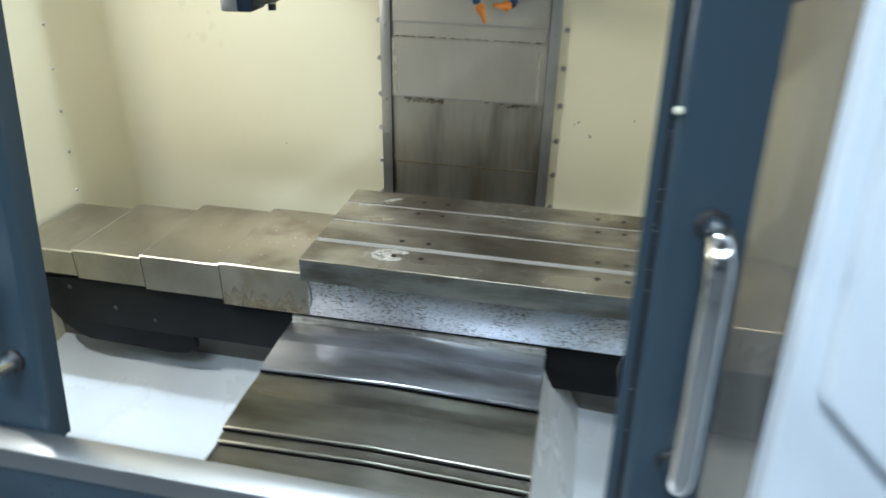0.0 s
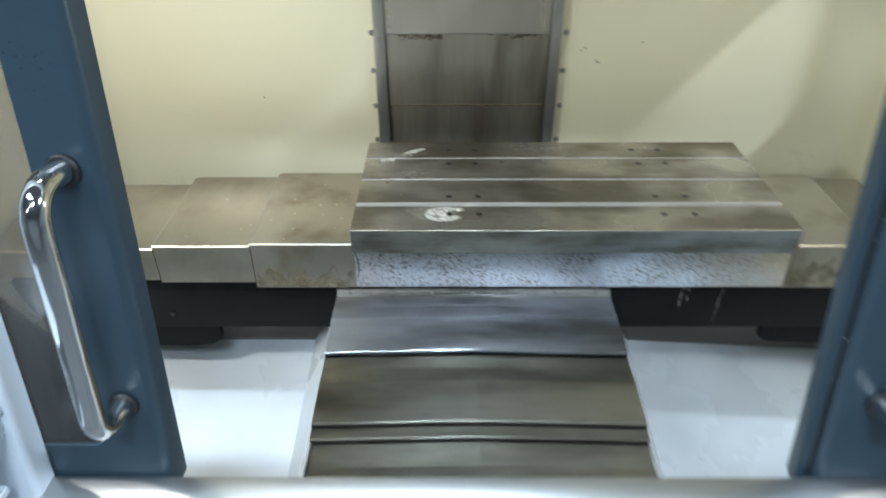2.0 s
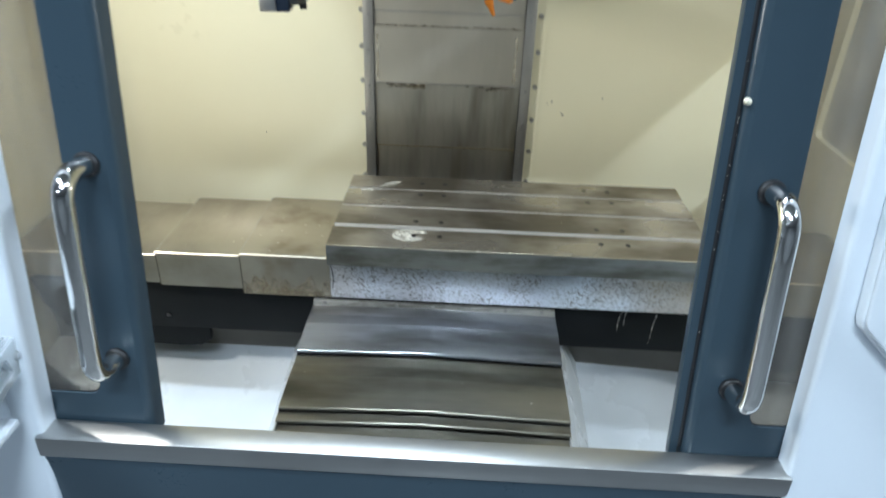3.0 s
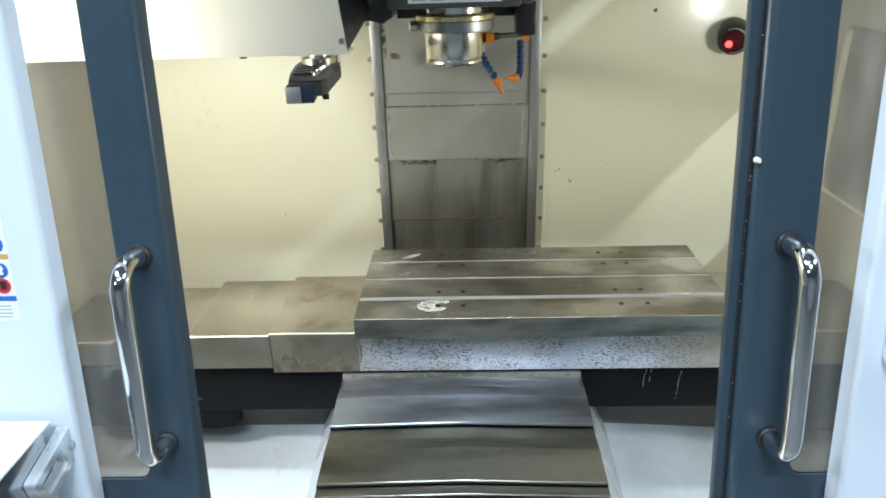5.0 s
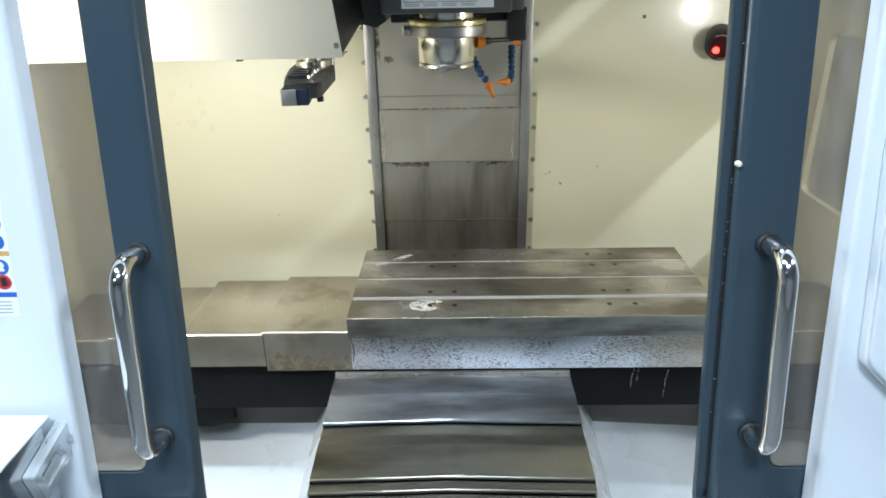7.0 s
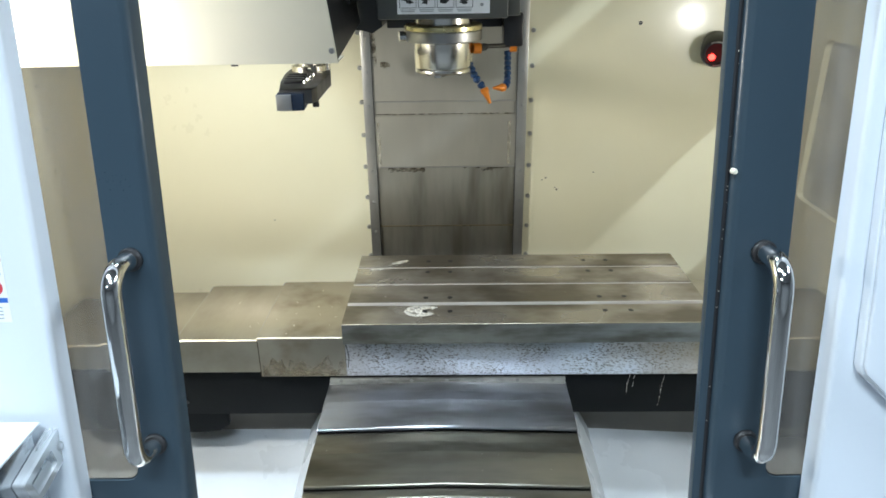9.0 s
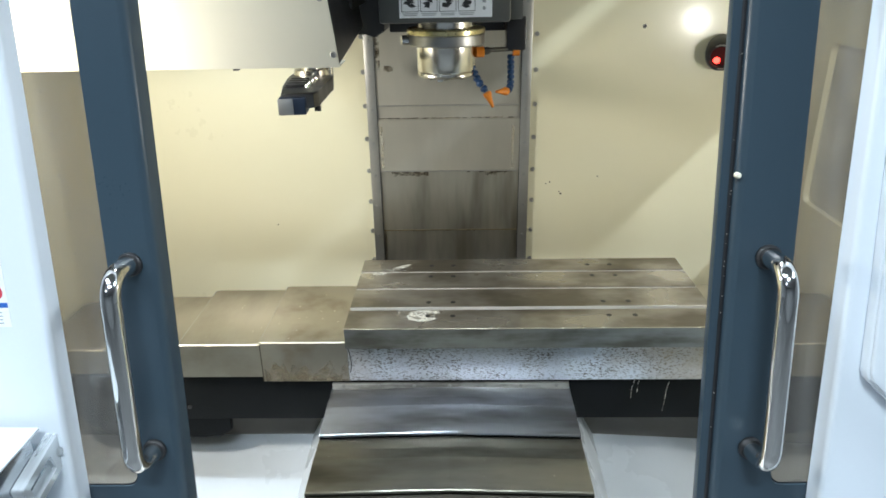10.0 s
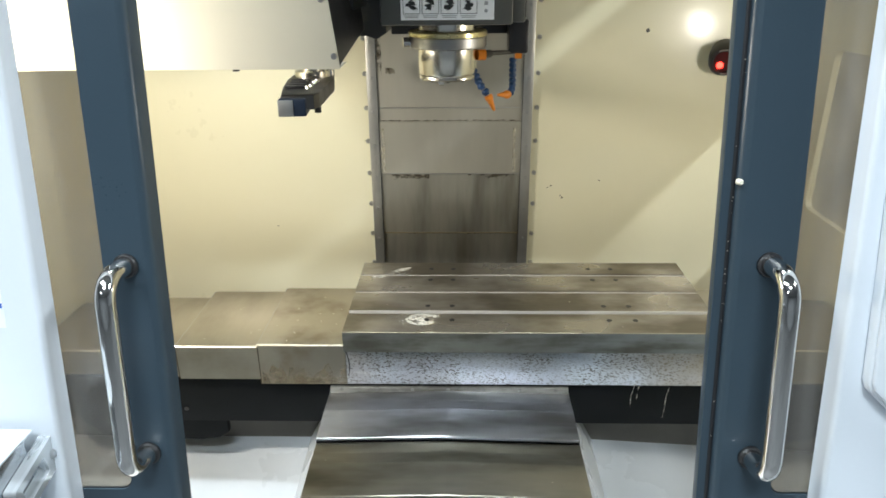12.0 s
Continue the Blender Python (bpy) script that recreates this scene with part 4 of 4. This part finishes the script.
for v in side.verts:
    v.co.x -= 0.12 * v.co.z
part("side_sheet", side, M_LIP, mag, "black side of the magazine cover")
part("inner_box", box(0.10, 0.45, 0.30, 0.80, 0.10, 0.60, 0.004), M_LIP, mag, "black inner housing")
part("inner_housing", extrude([(0.372, 0.030), (0.40, 0.012), (0.44, 0.020), (0.47, 0.006), (0.50, 0.024), (0.50, 0.60), (0.372, 0.60)], "y", 0.56, 0.80, bevel=0.003), M_LIP, mag, "black oily inner housing")
for sx, sz in ((0.447, 0.026), (0.428, 0.138), (0.40, 0.30), (-0.05, 0.30)):
    part("screw", screw_head(0.0065, 0.004), M_SILL, mag, "", pose(sx, 0.0, sz, 90))
for sx in (-0.32, -0.05, 0.23):
    part("drip_clip", box(sx, sx + 0.012, 0.003, 0.012, -0.004, 0.0), M_BOLT, mag)

arm = thing("tool_change_arm", "dark steel tool change arm with gripper end", "tool changer", pose(-0.572, 0.205, 1.452, 0, 0, 5))
body = extrude([(-0.040, -0.235), (0.034, -0.235), (0.042, -0.20), (0.050, -0.08), (0.058, 0.0), (0.050, 0.10), (0.040, 0.22), (-0.040, 0.22), (-0.055, 0.08), (-0.058, 0.0), (-0.052, -0.12)], "z", -0.015, 0.018, bevel=0.003)
part("arm_bar", body, M_BOLT, arm)
part("gripper", box(-0.045, 0.016, -0.247, -0.165, -0.028, 0.012, 0.004), M_NAVY, arm, "blue-black gripper jaw")
part("gripper_face", box(-0.046, -0.012, -0.250, -0.247, -0.026, 0.010, 0.001), M_SILL, arm, "bright steel gripper face")
part("latch", box(0.024, 0.042, -0.190, -0.165, -0.020, 0.014, 0.003), M_SPIN, arm, "bright steel latch")
part("knob", lathe([(0, 0), (0.008, 0), (0.008, 0.012), (0, 0.012)], pose(0.034, -0.178, -0.032), 16), M_RUBBER, arm)
for i in range(4):
    part("rib", box(-0.042, 0.004, -0.150 + i * 0.034, -0.138 + i * 0.034, 0.018, 0.026, 0.002), M_LIP, arm)
pins = None
for i in range(4):
    mm = pose(0.010 + 0.004 * i, -0.15 + i * 0.036, 0.018)
    if pins is None:
        pins = part("pin", lathe([(0, 0.008), (0.004, 0.007), (0.005, 0.0)], seg=12), M_SPIN, arm, "", mm)
    else:
        shared("pin", pins, arm, mm)
part("hub", lathe([(0.046, 0.018), (0.046, 0.034), (0.030, 0.036), (0.030, 0.13), (0.0, 0.13)], seg=32), M_SPIN, arm, "bright turned hub shaft", pose(0.0, 0.05, 0.0))
part("guide_rod", tube([(0.045, 0.06, 0.018), (0.045, 0.06, 0.12)], 0.009, 14), M_SPIN, arm)

# ---------------------------------------------------------------- wall sensor with red light
sen = thing("wall_sensor", "black round sensor with a glowing red light", "sensor", look((0.668, 0.745, 1.462), (0.42, 0.0, 1.28)) @ Matrix.Diagonal((0.86, 0.86, 0.86, 1)))
part("sensor_body", lathe([(0.0, -0.02), (0.052, -0.02), (0.056, 0.02), (0.056, 0.075), (0.050, 0.085), (0.040, 0.085), (0.038, 0.074), (0.0, 0.074)], pose(0, 0, 0, 180), 32), M_RUBBER, sen)
part("bracket", box(-0.085, -0.03, -0.01, 0.04, -0.07, 0.02, 0.006), M_BOLT, sen)
part("bezel_arc", tube([(0.045 * math.cos(radians(a)), 0.045 * math.sin(radians(a)), -0.086) for a in range(200, 290, 10)], 0.0025, 8), M_SILL, sen, "bright bezel arc")
part("bezel_arc", tube([(0.045 * math.cos(radians(a)), 0.045 * math.sin(radians(a)), -0.086) for a in range(60, 160, 10)], 0.0025, 8), M_SILL, sen, "bright bezel arc")
part("sensor_face", lathe([(0.0, 0.076), (0.036, 0.076), (0.036, 0.073), (0.0, 0.073)], pose(0, 0, 0, 180), 28), M_SENSOR, sen, "dark red glossy sensor face")
part("red_light", lathe([(0.0, 0.080), (0.010, 0.079), (0.014, 0.074)], pose(0.014, -0.016, 0, 180), 20), M_RED, sen, "glowing red light")

# working lamps inside
def round_light(m):
    rl = thing("round_light", "small round working lamp on the side wall", "lamp", m, "round working lamps")
    part("housing", lathe([(0.0, 0.05), (0.05, 0.05), (0.055, 0.02), (0.055, 0.010), (0.0, 0.010)], seg=32), M_SILL, rl)
    part("lens", lathe([(0.0, 0.009), (0.034, 0.009), (0.034, 0.006), (0.0, 0.006)], seg=32), M_LED, rl, "glowing warm lens")
    part("arm", tube([(0.0, 0.0, 0.05), (0.0, 0.01, 0.09)], 0.012, 14), M_BOLT, rl)


round_light(look((-1.27, -0.36, 1.55), (-0.55, 0.5, 1.22)))
round_light(look((0.86, -0.33, 1.47), (0.0, 0.6, 1.2)))

# ---------------------------------------------------------------- outside: control cabinet, shelf box, sticker
ctl = thing("control_cabinet", "white control cabinet with chamfered lower corner", "cabinet", DOOR)
out = [(0.437, 0.223), (0.432, 0.237), (0.426, 0.514), (0.417, 0.95), (0.92, 0.95), (0.92, -0.24)]
part("cabinet_body", extrude(out, "y", -0.070, -0.049, bevel=0.004), M_WHITE, ctl)
part("front_cover", extrude([(u + 0.003 * (1 if u < 0.5 else -1), w + (0.003 if w < 0.3 else -0.003)) for u, w in out], "y", -0.078, -0.0695, bevel=0.003), M_WHITE, ctl, "glossy white front cover")

shelf = thing("shelf_box", "white-topped polished steel box beside the door", "shelf", pose(-0.885, -0.668, 0.885))
part("steel_side", box(-0.30, 0.0, -0.30, -0.02, 0.0, 0.158, 0.002), M_POLISH, shelf)
part("top_sheet", box(-0.31, 0.004, -0.31, 0.0, 0.158, 0.162, 0.001), M_WHITE, shelf, "white top sheet")
part("lower_tray", box(-0.31, 0.012, -0.31, -0.025, -0.012, 0.0, 0.002), M_WHITE, shelf, "white lower tray")
brk = thing("acrylic_bracket", "clear acrylic bracket on the side of the steel box", "bracket", pose(-0.884, -0.698, 0.984, 13, 0, 0))
ac = plate_with_holes(rounded(-0.060, 0.060, -0.029, 0.029, 0.005, 3), [rounded(-0.046, 0.018, -0.016, 0.016, 0.004, 3)], "y", 0.0, 0.020)
for v in ac.verts:
    v.co = Vector((v.co.y, v.co.x, v.co.z))
part("bracket_frame", ac, M_ACRYL, brk)
part("bracket_screw", lathe([(0.0, 0.006), (0.006, 0.005), (0.009, 0.0)], pose(0.020, 0.038, 0.0, 0, 90), 16), M_ACRYL, brk, "clear round screw cap")
part("bracket_lug", box(0.0, 0.012, 0.050, 0.075, -0.040, -0.012, 0.002), M_ACRYL, brk)

stk = thing("safety_sticker", "white safety sticker with blue round pictograms", "sticker", DOOR @ pose(-0.906, -0.0442, 0.312))
part("film", box(-0.17, 0.0, -0.0006, 0.0, 0.0, 0.245), M_PAPER, stk)
part("red_band", box(-0.168, -0.001, -0.0010, -0.0007, 0.232, 0.243), M_REDINK, stk, "red band")
part("tan_band", box(-0.168, -0.001, -0.0010, -0.0007, 0.101, 0.109), M_TANINK, stk, "tan band")
part("blue_band", box(-0.168, -0.001, -0.0010, -0.0007, 0.033, 0.041), M_BLUEINK, stk, "blue band")
for k in range(4):
    part("text_bar", box(-0.16, -0.012, -0.0010, -0.0007, 0.024 - k * 0.006, 0.0256 - k * 0.006), M_GREYINK, stk)
disc = mark = None
for i in range(5):
    z = (0.215, 0.184, 0.153, 0.124, 0.083)[i]
    for x in (-0.018, -0.060, -0.102, -0.144):
        mm = pose(x, -0.0007, z, 90)
        if disc is None:
            disc = part("pictogram", lathe([(0.0, 0.0004), (0.0125, 0.0004), (0.0125, 0.0)], seg=24), M_BLUEINK, stk, "blue round pictogram", mm)
        else:
            shared("pictogram", disc, stk, mm)
        if mark is None:
            mark = part("pictogram_mark", extrude([(-0.004, -0.007), (0.005, -0.007), (0.0035, 0.0), (0.006, 0.003), (0.002, 0.008), (-0.003, 0.0075), (-0.0065, 0.002), (-0.003, -0.001)], "z", 0.0004, 0.0007), M_PAPER, stk, "white figure on the pictogram", mm)
        else:
            shared("pictogram_mark", mark, stk, mm)
ring = lathe([(0.0095, 0.0), (0.0095, 0.0004), (0.0125, 0.0004), (0.0125, 0.0)], seg=24)
part("ban_ring", ring, M_REDINK, stk, "red prohibition ring", pose(-0.018, -0.0008, 0.058, 90))
part("ban_figure", box(-0.022, -0.014, -0.0011, -0.0007, 0.052, 0.065), M_INK, stk)
